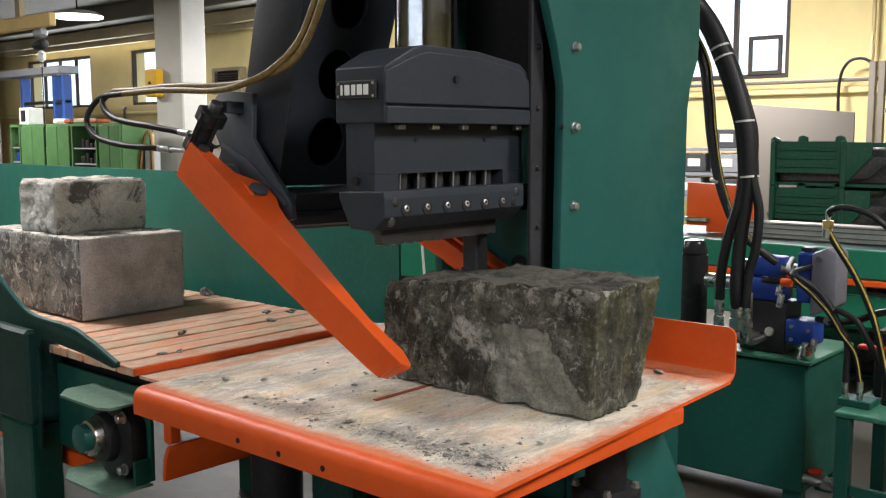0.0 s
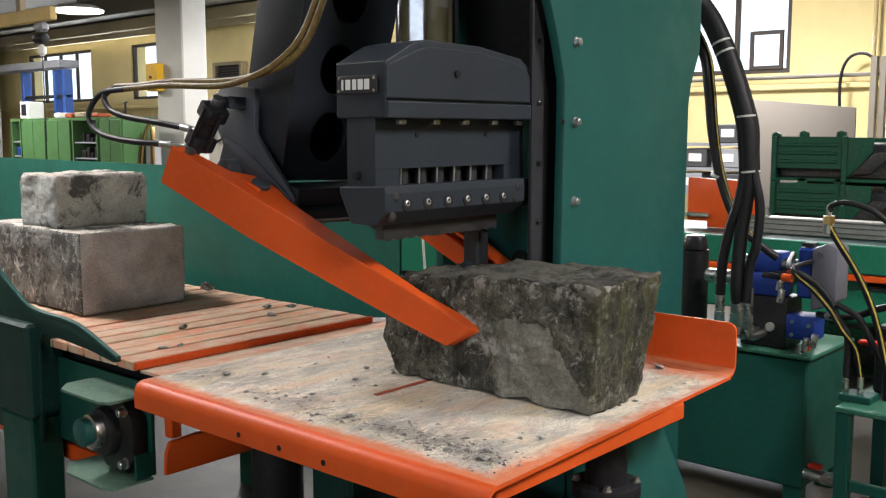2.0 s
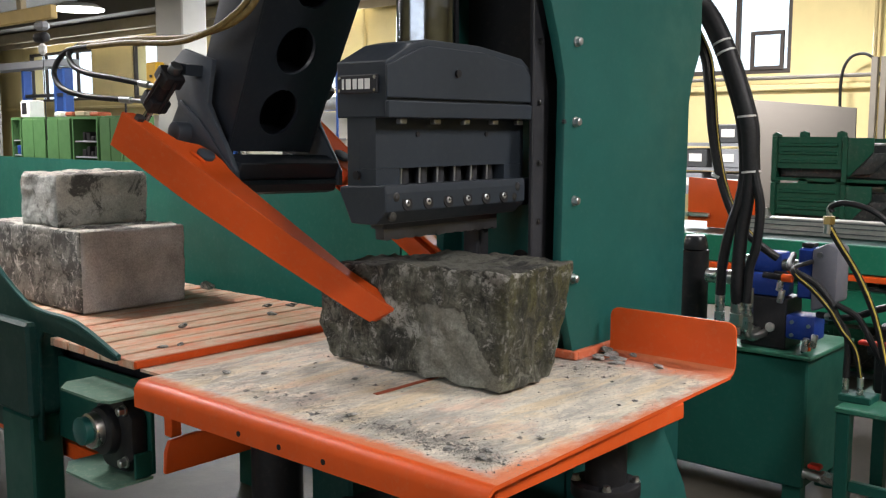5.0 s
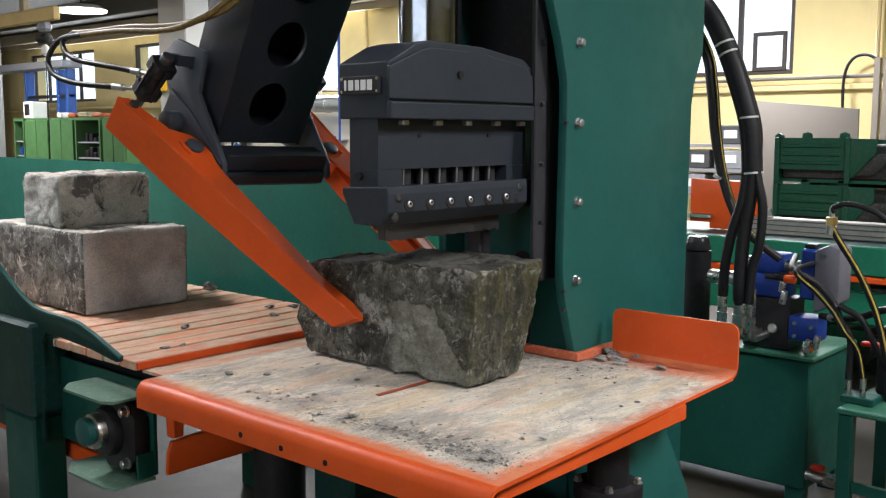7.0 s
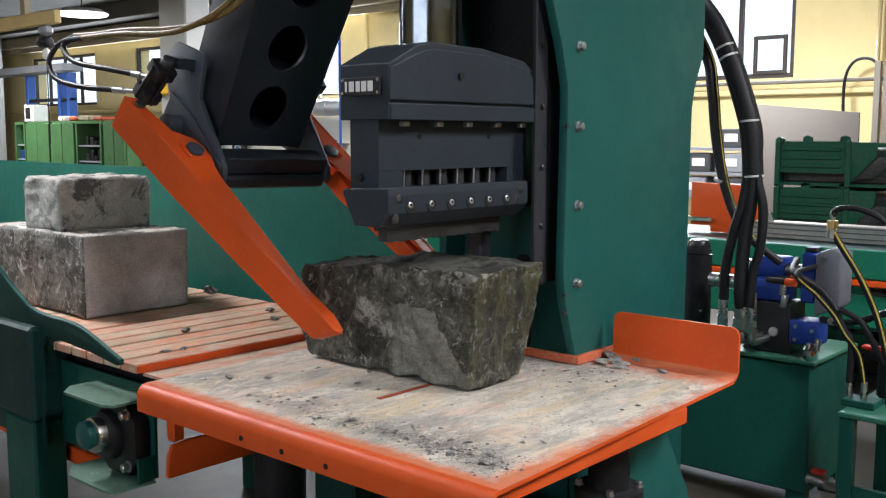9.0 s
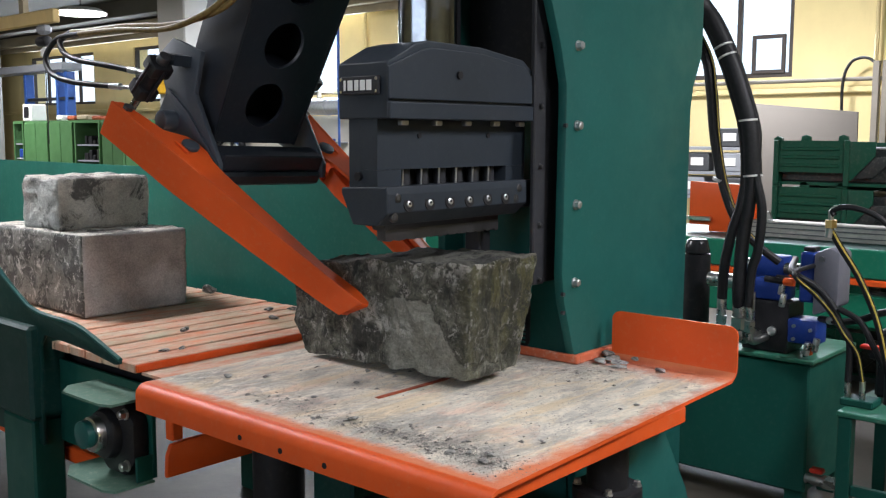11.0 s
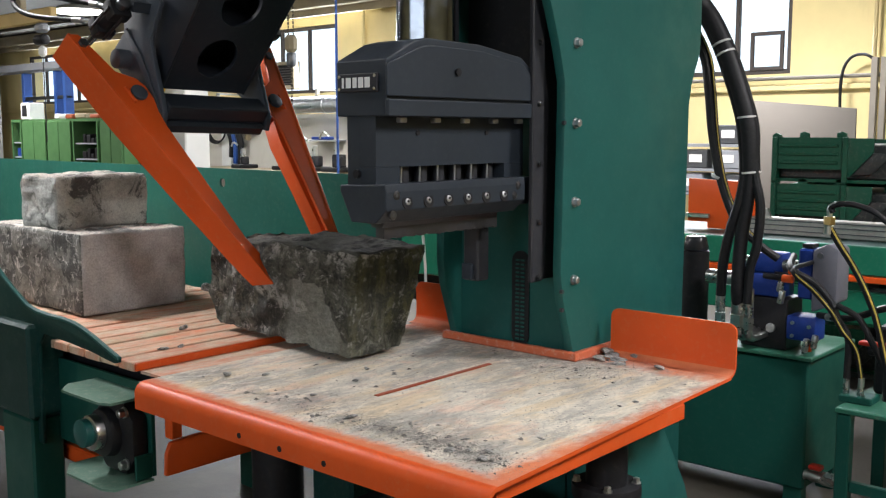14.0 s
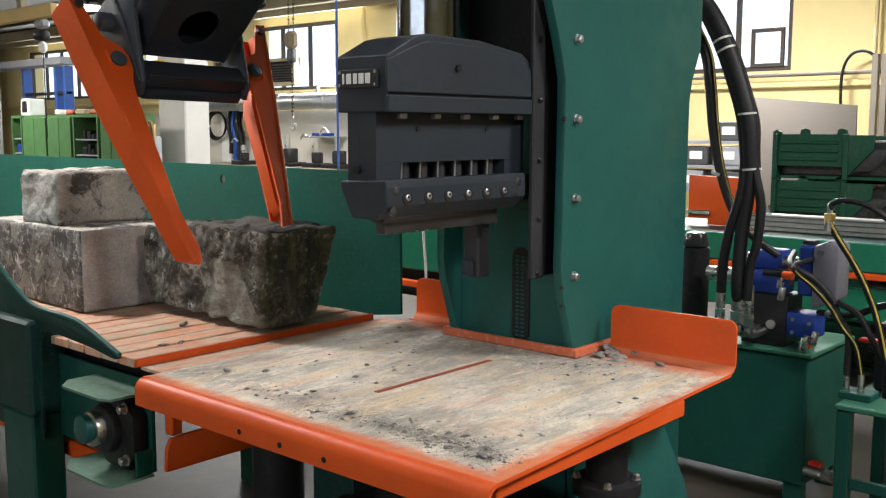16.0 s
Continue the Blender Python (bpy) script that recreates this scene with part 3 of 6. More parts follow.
def hall_lamps():
    for x, y, z in [(8.3, 15.3, 3.58)] + [(x, y, 3.53) for x, y, _ in HIGH_BAYS]:
        t = thing("hall_lamp", (x, y, z), "round bright hall lamp hanging from the ceiling", "lamp", "hall lamps")
        part("shade", made(rod, (x, y, z), (x, y, z + 0.07), 0.42, 0.3, 28), WHITE_PAINT, t)
        part("diffuser", made(rod, (x, y, z - 0.03), (x, y, z - 0.004), 0.40, seg=28), LAMP_GLOW, t, "glowing diffuser")
        part("cord", made(rod, (x, y, z + 0.07), (x, y, 3.9), 0.012, seg=8), BLACK, t)


def steel_cabinet(y0, y1, open_front):
    t = thing("steel_cabinet", (7.3, (y0 + y1) / 2, 0), "green steel workshop cabinet" + (" with open shelves of small parts" if open_front else " with closed doors"), "cabinet", "green workshop cabinets")
    if open_front:
        bm = bmesh.new()
        for lo, hi in (((7.0, y0, 0), (7.5, y0 + 0.03, 1.8)), ((7.0, y1 - 0.03, 0), (7.5, y1, 1.8)), ((7.0, y0 + 0.03, 1.76), (7.5, y1 - 0.03, 1.8)), ((7.47, y0 + 0.03, 0), (7.5, y1 - 0.03, 1.76))):
            box(bm, lo, hi)
        part("body", bm, CABINET, t)
        for z in (0.1, 0.4, 0.7, 0.98, 1.22, 1.44):
            part("shelf", made(box, (7.02, y0 + 0.035, z), (7.46, y1 - 0.035, z + 0.02)), LIGHT_GREY, t)
            bm = bmesh.new()
            y = y0 + 0.06
            while y < y1 - 0.15:
                w = random.uniform(0.05, 0.13)
                box(bm, (7.05, y, z + 0.022), (7.3, y + w, z + random.uniform(0.06, 0.17)), 0.008)
                y += w + random.uniform(0.01, 0.07)
            part("stored_part", bm, random.choice((RUBBER, DULL_STEEL, BLUE, BROWN_BEAM)), t)
    else:
        part("body", made(box, (7.02, y0, 0), (7.5, y1, 1.8), 0.008), CABINET, t)
        half = (y0 + y1) / 2
        for a, b in ((y0 + 0.01, half - 0.006), (half + 0.006, y1 - 0.01)):
            d = part("door", made(box, (6.99, a, 0.08), (7.016, b, 1.77), 0.006), CABINET, t)
            part("handle", made(box, (6.97, half - 0.03 if b < half else half + 0.02, 1.0), (6.989, half - 0.02 if b < half else half + 0.03, 1.12), 0.003), STEEL, d, "small steel handle")


def far_left_corner():
    for y0, y1, o in ((14.0, 14.74, False), (13.26, 13.96, False), (12.53, 13.22, True), (11.9, 12.46, False), (14.78, 15.1, True)):
        steel_cabinet(y0, y1, o)
    # gauge box on top of the cabinets
    t = thing("gauge_box", (7.2, 14.55, 1.8), "white box with a dark dial on a cabinet", "gauge")
    part("case", made(box, (7.1, 14.70, 1.8), (7.35, 14.98, 2.06), 0.015), WHITE_PAINT, t)
    part("dial", made(box, (7.085, 14.77, 1.85), (7.099, 14.91, 2.02), 0.004), BLACK, t, "dark dial")
    # blue gantry frame
    t = thing("gantry_frame", (7.9, 14.9, 0), "blue steel gantry frame with a pale top rail", "frame")
    for y in (16.4, 15.3, 15.0):
        part("post", made(box, (7.85, y, 0), (8.0, y + 0.075, 2.6), 0.008), BLUE_FRAME, t)
    part("top_rail", made(box, (7.75, 14.95, 2.62), (8.1, 18.5, 2.74), 0.01), LIGHT_GREY, t)
    part("cross_bar", made(box, (7.87, 15.0, 2.15), (7.97, 16.5, 2.2), 0.006), DULL_STEEL, t)
    # overhead crane with hoist
    t = thing("overhead_crane", (5.0, 13.0, 2.78), "tan overhead crane beam with a hoist", "crane")
    part("bridge", made(box, (4.98, 9.75, 2.74), (5.06, 20, 2.88), 0.01), TAN_BEAM, t)
    for y in (10.4, 15.0, 19.5):
        part("hanger", made(box, (4.99, y, 2.88), (5.05, y + 0.1, 3.9)), BROWN_BEAM, t)
    part("trolley", made(box, (4.98, 9.98, 2.64), (5.1, 10.14, 2.737), 0.03), LIGHT_GREY, t)
    part("hoist", made(rod, (5.04, 9.98, 2.57), (5.04, 10.18, 2.57), 0.055, bevel=0.02), BLACK, t)
    part("hook_block", made(box, (5.0, 10.02, 2.39), (5.08, 10.11, 2.51), 0.03), WHITE_PAINT, t)
    part("cable", made(rod, (5.04, 10.06, 1.5), (5.04, 10.06, 2.389), 0.006, seg=6), BLACK, t)
    # yellow control box on the pillar
    t = thing("control_box", (7.7, 12.1, 2.16), "yellow electric control box on the pillar", "control box")
    part("case", made(box, (7.6, 11.98, 2.16), (7.747, 12.24, 2.54), 0.02), YELLOW, t)
    part("button", made(rod, (7.58, 12.1, 2.35), (7.601, 12.1, 2.35), 0.02), BLACK, t)
    # gas bottle with its hoses before the pillar
    t = thing("gas_bottle", (7.35, 11.70, 0), "grey gas bottle with tan hoses draped over its valve", "gas bottle")
    part("bottle", made(rod, (7.35, 11.70, 0), (7.35, 11.70, 1.50), 0.10, seg=28, bevel=0.03), LIGHT_GREY, t)
    part("valve", made(rod, (7.35, 11.70, 1.50), (7.35, 11.70, 1.66), 0.03, bevel=0.006), BRASS, t)
    for k, c in enumerate((RUBBER_TAN, RUBBER, RUBBER_TAN)):
        a = 0.13 + 0.035 * k
        part("hose", made(tube, [(7.24, 11.70 - a, 0.5), (7.24, 11.70 - a * 0.9, 1.2), (7.28, 11.70 - a * 0.5, 1.58), (7.30, 11.70, 1.70), (7.28, 11.70 + a * 0.5, 1.58), (7.24, 11.70 + a * 0.9, 1.2), (7.24, 11.70 + a, 0.5)], 0.016), c, t)
    t = thing("t_handle_key", (8.5, 14.3, 0), "dark T-handled valve key standing by the wall", "tool")
    part("shaft", made(rod, (8.5, 14.3, 0), (8.5, 14.3, 2.05), 0.018, seg=10), BLACK, t)
    part("handle", made(rod, (8.42, 14.13, 2.065), (8.58, 14.47, 2.065), 0.018, seg=10), BLACK, t)
    for y, w, h, c, word in ((13.85, 0.16, 0.08, WHITE_PAINT, "white"), (13.5, 0.22, 0.07, SLOT_ORANGE, "rust-red"), (13.18, 0.3, 0.08, BROWN_BEAM, "brown"), (12.8, 0.24, 0.06, SLOT_ORANGE, "rust-red")):
        solid("parts_tray", made(box, (7.1, y - w / 2, 1.801), (7.32, y + w / 2, 1.80 + h), 0.02), c, word + " parts tray lying on a green cabinet", "tray", "parts trays")
    # louvred grilles
    for x, y0, y1, z0, z1 in ((9.9, 13.07, 13.85, 2.31, 2.74), (9.82, 11.68, 12.44, 2.26, 2.68)):
        t = thing("wall_grille", (x, (y0 + y1) / 2, z0), "dark louvred ventilation grille in a pale frame", "vent", "ventilation grilles")
        bm = bmesh.new()
        for lo, hi in (((y0, z0), (y1, z0 + 0.06)), ((y0, z1 - 0.05), (y1, z1)), ((y0, z0 + 0.06), (y0 + 0.06, z1 - 0.05)), ((y1 - 0.06, z0 + 0.06), (y1, z1 - 0.05))):
            box(bm, (x - 0.03, *lo), (x + 0.09, *hi))
        part("frame", bm, BROWN_BEAM, t)
        part("backing", made(box, (x + 0.05, y0 + 0.06, z0 + 0.06), (x + 0.06, y1 - 0.06, z1 - 0.05)), BLACK, t)
        for k in range(7):
            z = z0 + 0.085 + k * (z1 - z0 - 0.15) / 7
            part("slat", made(box, (x - 0.015, y0 + 0.065, z), (x + 0.045, y1 - 0.065, z + 0.012)), BROWN_WINDOW, t)


def behind_the_panel():
    """Things by the far wall that show once the gripper has swung away."""
    # chain hoist hook
    x, y = 6.0, 7.19
    t = thing("chain_hoist", (x, y, 1.75), "chain hoist with a yellow hook block", "hoist")
    bm = bmesh.new()
    for k in range(44):
        z = 3.88 - k * 0.034
        for s in (-0.035, 0.035):
            rod(bm, (x, y + s, z), (x, y + s, z - 0.026), 0.009 if k % 2 else 0.006, seg=6)
    part("chain", bm, CHAIN, t)
    bm = made(box, (x - 0.05, y - 0.06, 2.34), (x + 0.05, y + 0.06, 2.50), 0.03)
    part("hook_block", bm, BROWN_BEAM, t, "yellow hook block")
    bm = bmesh.new()
    for k in range(16):
        rod(bm, (x, y, 2.22 - k * 0.034), (x, y, 2.195 - k * 0.034), 0.012 if k % 2 else 0.007, seg=6)
    part("lower_chain", bm, CHAIN, t)
    part("swivel", made(rod, (x, y, 2.21), (x, y, 2.34), 0.045, bevel=0.015), DULL_STEEL, t)
    part("hook", made(tube, [(x, y, 1.72), (x, y, 1.69), (x, y + 0.035, 1.66), (x, y + 0.03, 1.61), (x, y - 0.025, 1.60), (x, y - 0.035, 1.65)], 0.012), STEEL, t)
    solid("hanging_rope", made(rod, (7.4, 8.1, 0.6), (7.4, 8.1, 3.88), 0.014, seg=8), BLUE_FRAME, "thin blue hanging cable", "cable")
    # workbench with small machines
    t = thing("workbench", (9.2, 12.0, 0), "long workbench along the white wall", "workbench")
    part("worktop", made(box, (8.9, 10.0, 1.0), (9.6, 14.6, 1.06), 0.008), BROWN_BEAM, t)
    for y in (10.1, 12.2, 14.4):
        part("leg", made(box, (9.0, y, 0), (9.08, y + 0.08, 1.0)), DULL_STEEL, t)
    for y, s in ((11.15, 1.0), (10.55, 0.75), (10.1, 0.9), (12.2, 0.6)):
        g = thing("bench_machine", (9.2, y, 1.06), "small dark bench machine on the workbench", "machine", "bench machines")
        part("base", made(box, (9.05, y - 0.2 * s, 1.062), (9.4, y + 0.2 * s, 1.12), 0.015), BLACK, g)
        part("motor", made(rod, (9.2, y - 0.06 * s, 1.122), (9.2, y - 0.06 * s, 1.122 + 0.2 * s), 0.11 * s, bevel=0.02), BLACK_GLOSS, g)
        part("lever", made(tube, [(9.15, y + 0.1 * s, 1.14 + 0.45 * s), (9.12, y + 0.2 * s, 1.14 + 0.52 * s), (9.1, y + 0.26 * s, 1.14 + 0.42 * s)], 0.014), STEEL, g)
        part("column", made(rod, (9.2, y, 1.12), (9.2, y, 1.12 + 0.4 * s), 0.04), STEEL, g)
    t = thing("wall_shelf", (9.8, 11.2, 1.55), "small wall shelf with blue parts", "shelf")
    part("board", made(box, (9.6, 10.72, 1.47), (9.97, 11.35, 1.495), 0.004), LIGHT_GREY, t)
    solid("blue_box", made(box, (9.65, 10.85, 1.496), (9.85, 11.15, 1.54), 0.01), BLUE, "blue parts box on the wall shelf", "box")
    solid("tool_bar", made(rod, (8.6, 12.3, 0.0), (8.75, 12.70, 1.62), 0.04), BLUE_FRAME, "blue bar leaning by the pillar", "bar")
    bm = bmesh.new()
    for k in range(5):
        r = 0.27 + 0.012 * k
        tube(bm, [(9.86 - 0.012 * k, 13.75 + r * 0.85 * math.cos(a), 1.66 + r * 0.75 * math.sin(a)) for a in np.linspace(0, math.tau * 0.98, 17)], 0.012, 6, 3)
    solid("hose_coil", bm, RUBBER, "black hose coiled on a wall hook", "hose")
    t = thing("wall_cabinet", (9.8, 13.6, 1.1), "narrow white cabinet on the wall", "cabinet")
    part("body", made(box, (9.9, 13.45, 1.05), (9.97, 13.72, 1.95), 0.01), WHITE_PAINT, t)
    for y, c, z0 in ((13.38, BLACK, 1.2), (13.27, BLUE_FRAME, 1.1), (13.15, BLACK, 1.05), (12.95, BROWN_BEAM, 1.5)):
        bm = made(tube, [(9.9, y, 1.95), (9.84, y + 0.03, 1.7), (9.86, y - 0.02, (1.7 + z0) / 2), (9.88, y + 0.02, z0)], 0.055, 8)
        solid("hanging_strap", bm, c, "work clothes and straps hanging on a wall hook", "strap", "hanging straps")


# ---- the splitting machine ----


def machine_frame():
    m = thing("splitting_machine", (2.95, 2.05, 0), "teal hydraulic stone splitting machine with a grey head over the table", "machine")
    outline = [(2.72, 0.0), (3.42, 0.0), (3.412, 0.88), (3.424, 1.70), (3.44, 1.78), (3.50, 1.90), (3.505, 2.0), (3.50, 3.45), (1.75, 3.45), (1.75, 2.95), (2.33, 2.45), (2.50, 2.03), (2.56, 1.88), (2.595, 1.76), (2.597, 1.68), (2.586, 1.15), (2.60, 1.06), (2.662, 0.876), (2.662, 0.70)]
    part("side_plate", made(prism, outline, "y", 1.78, 1.815, 0.006), TEAL, m)
    part("side_plate", made(prism, outline, "y", 2.285, 2.32, 0.006), TEAL, m)
    part("rear_plate", made(box, (3.38, 1.817, 0), (3.41, 2.283, 3.40)), TEAL, m)
    part("throat_plate", made(prism, [(1.82, 0.0), (2.283, 0.0), (2.283, 1.75), (1.82, 1.75)], "x", 2.685, 2.705), TEAL, m)
    # black sheet stands in for the unlit inside of the column
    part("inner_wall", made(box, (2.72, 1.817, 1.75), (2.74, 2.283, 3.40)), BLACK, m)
    # vent in the throat plate: a rounded slot over a punched sheet
    bm = bmesh.new()
    slot = [(2.012 + 0.036 * math.cos(a), z + 0.036 * math.sin(a)) for z, a0 in ((1.16, 0), (0.90, math.pi)) for a in [a0 + k * math.pi / 8 for k in range(9)]]
    prism(bm, slot, "x", 2.678, 2.684)
    v = part("vent", bm, BLACK, m, "rounded vent slot with punched sheet")
    bm = bmesh.new()
    for k in range(20):
        for j in range(2):
            z = 0.885 + k * 0.0145
            box(bm, (2.674, 1.993 + j * 0.022, z), (2.6775, 2.008 + j * 0.022, z + 0.006))
    part("punched_sheet", bm, TEAL, v)
    # guide rails for the head
    part("guide_rail", made(box, (2.512, 1.842, 1.12), (2.574, 1.860, 2.6), 0.004), RAIL, m)
    # black filler gives the gap beside the rail its shade
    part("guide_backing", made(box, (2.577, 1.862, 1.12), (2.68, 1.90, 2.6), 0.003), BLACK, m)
    part("guide_rail", made(box, (2.512, 2.20, 1.47), (2.574, 2.27, 2.6), 0.004), RAIL, m)
    part("rear_guide", made(box, (2.47, 2.03, 1.11), (2.53, 2.095, 1.55), 0.006), RAIL, m)
    part("rear_guide_foot", made(box, (2.455, 2.045, 1.115), (2.469, 2.09, 1.17), 0.004), GREY, m)
    for z in (1.135, 1.313, 1.500, 1.690, 1.88, 2.07):
        part("rail_screw", made(bolt, (2.543, 1.842, z), (0, -1, 0), 0.0085, 0.006), PIN_STEEL, m)
    for z in (1.121, 1.376, 1.630, 1.883, 2.136):
        part("frame_bolt", made(bolt, (2.655, 1.78, z), (0, -1, 0), 0.0135, 0.015), BOLT_STEEL, m)
    for z in (1.03, 1.09, 1.63):
        part("set_screw", made(rod, (2.585, 1.78, z), (2.585, 1.770, z), 0.007, seg=10), RAIL, m)
    # press cylinder housing above
    part("cylinder", made(rod, (2.137, 1.955, 2.3), (2.137, 1.955, 3.4), 0.16, seg=32, bevel=0.01), TEAL, m)
    # orange flange round the foot on the table
    bm = bmesh.new()
    for lo, hi in (((2.64, 1.755, 0.852), (2.661, 2.34, 0.880)), ((2.661, 1.755, 0.852), (3.0, 1.778, 0.880)), ((2.661, 2.322, 0.852), (2.8, 2.34, 0.880))):
        box(bm, lo, hi, 0.003)
    part("foot_flange", bm, ORANGE_DUSTY, m, "dusty orange flange")
    part("foot_gusset", made(prism, [(2.50, 0.0), (3.1, 0.0), (2.93, 0.42), (2.74, 0.70), (2.55, 0.70)], "y", 1.50, 1.53, 0.004), TEAL, m)
    # head
    h = part("head", head_body(), GREY, m, "anthracite grey splitting head", at=(2.2, 1.955, 1.3), smooth=8)
    part("lower_holder", head_holder(), GREY, h, smooth=8)
    # tool plate with a window in which the spring pins stand
    part("tool_plate", made(box, (1.884, 1.975, 1.455), (2.55, 2.022, 1.646)), GREY, h)
    # black sheet for the shade inside the tool plate's window
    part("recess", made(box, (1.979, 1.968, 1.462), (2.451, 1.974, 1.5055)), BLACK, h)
    part("tool_plate", made(box, (1.884, 1.91, 1.506), (2.55, 1.9745, 1.646)), GREY, h)
    for xa, xb in ((1.884, 1.978), (2.452, 2.55)):
        part("tool_plate", made(box, (xa, 1.91, 1.455), (xb, 1.9745, 1.5055)), GREY, h)
    for k in range(6):
        x = 2.028 + k * 0.077
        part("spring_pin", made(rod, (x, 1.950, 1.456), (x, 1.950, 1.507), 0.019, seg=18), RAIL, h)
        # thin bright rod added as the highlight along the pin's edge
        part("spring_pin", made(rod, (x - 0.028, 1.928, 1.456), (x - 0.030, 1.924, 1.507), 0.0032, seg=12), BOLT_STEEL, h)
    for k in range(6):
        x = 1.957 + k * 0.0866
        p = part("screw", made(rod, (x, 1.868, 1.410), (x, 1.8575, 1.412), 0.0095, seg=16, bevel=0.002), BOLT_STEEL, h)
        part("washer", made(rod, (x, 1.872, 1.4095), (x, 1.8605, 1.411), 0.0205, seg=16), BLACK, p)
        part("socket", made(rod, (x, 1.858, 1.412), (x, 1.857, 1.412), 0.005, seg=6), BLACK, p)
    for x, z in ((1.915, 1.430), (1.902, 1.377), (2.462, 1.436), (2.445, 1.405)):
        p = part("cap_screw", made(rod, (x, 1.874, z), (x, 1.8605, z), 0.0135, seg=16, bevel=0.003), PIN_STEEL, h)
        part("socket", made(rod, (x, 1.861, z), (x, 1.8598, z), 0.006, seg=6), DULL_STEEL, p)
    for x in (1.955, 2.095, 2.225, 2.36, 2.485):
        part("clamp_nut", made(box, (x - 0.014, 1.870, 1.628), (x + 0.014, 1.89, 1.643), 0.003), BOLT_STEEL, h)
    for x, z in ((2.05, 1.60), (2.36, 1.60)):
        part("pin_hole", made(rod, (x, 1.906, z), (x, 1.909, z), 0.008, seg=12), BLACK, h)
    part("pin_hole", made(rod, (2.155, 1.843, 1.772), (2.155, 1.852, 1.772), 0.011, seg=12), BLACK, h)
    part("pin_hole", made(rod, (1.872, 1.978, 1.487), (1.882, 1.978, 1.487), 0.012, seg=12), BLACK, h)
    # blade with a worn, notched edge
    bm = bmesh.new()
    n = 46
    top, low = [], []
    for k in range(n + 1):
        x = 1.942 + k * 0.51 / n
        z = 1.302 + (0.005 * noise.noise((x * 60, 0, 0)) + (0.004 if k % 4 == 0 else 0))
        top.append((x, 1.352))
        low.append((x, z))
    prism(bm, top + low[::-1], "y", 1.938, 1.972)
    part("blade", bm, BLADE_STEEL, h, "dark notched splitting blade")
    part("blade_clamp", made(prism, [(1.935, 1.335), (1.975, 1.335), (1.985, 1.352), (1.925, 1.352)], "x", 1.93, 2.44), BLADE_STEEL, h)
    # piston rod
    part("piston_rod", made(rod, (2.137, 1.955, 1.80), (2.137, 1.955, 2.6), 0.086, seg=48), CHROME, h, "polished chrome piston rod")
    # name plate
    p = part("name_plate", made(box, (1.868, 1.888, 1.711), (1.877, 2.042, 1.761), 0.003), RAIL, h, "black name plate with pale raised shapes")
    for y, w in ((2.020, 0.008), (1.998, 0.020), (1.973, 0.016), (1.949, 0.020), (1.924, 0.020)):
        part("raised_shape", made(box, (1.8662, y - w / 2, 1.722), (1.8681, y + w / 2, 1.750), 0.0008), WHITE_PAINT, p, "pale raised shape")
    for y in (1.896, 2.034):
        for z in (1.719, 1.753):
            part("rivet", made(rod, (1.868, y, z), (1.8655, y, z), 0.0045, seg=10), STEEL, p)
    return m, h


def head_body():
    """Upper block: sloped shoulders in length, its lower rim proud of the tool plate."""
    bm = bmesh.new()
    top = [(1.879, 1.645), (2.575, 1.645), (2.575, 1.735), (2.525, 1.80), (2.475, 1.832), (2.27, 1.858), (2.04, 1.862), (1.985, 1.85), (1.879, 1.797)]
    prism(bm, top, "y", 1.862, 2.058, 0.004)
    prism(bm, [(1.872, 1.645), (2.510, 1.645), (2.510, 1.690), (1.872, 1.690)], "y", 1.846, 1.8615, 0.003)
    prism(bm, [(1.872, 1.698), (2.510, 1.698), (2.508, 1.78), (2.47, 1.81), (2.27, 1.838), (2.04, 1.842), (1.99, 1.832), (1.872, 1.785)], "y", 1.85, 1.8615, 0.003)
    return bm


def head_holder():
    """Lower holder: a chamfered bar that carries the blade."""
    bm = bmesh.new()
    side = [(1.866, 1.462), (2.045, 1.455), (2.045, 1.438), (2.0, 1.352), (1.905, 1.352), (1.862, 1.39), (1.862, 1.44)]
    prism(bm, side, "x", 1.874, 2.50, 0.004)
    prism(bm, [(1.876, 1.46), (2.04, 1.455), (2.0, 1.37), (1.91, 1.37)], "x", 2.5, 2.58, 0.003)
    return bm


# ---- the table ----


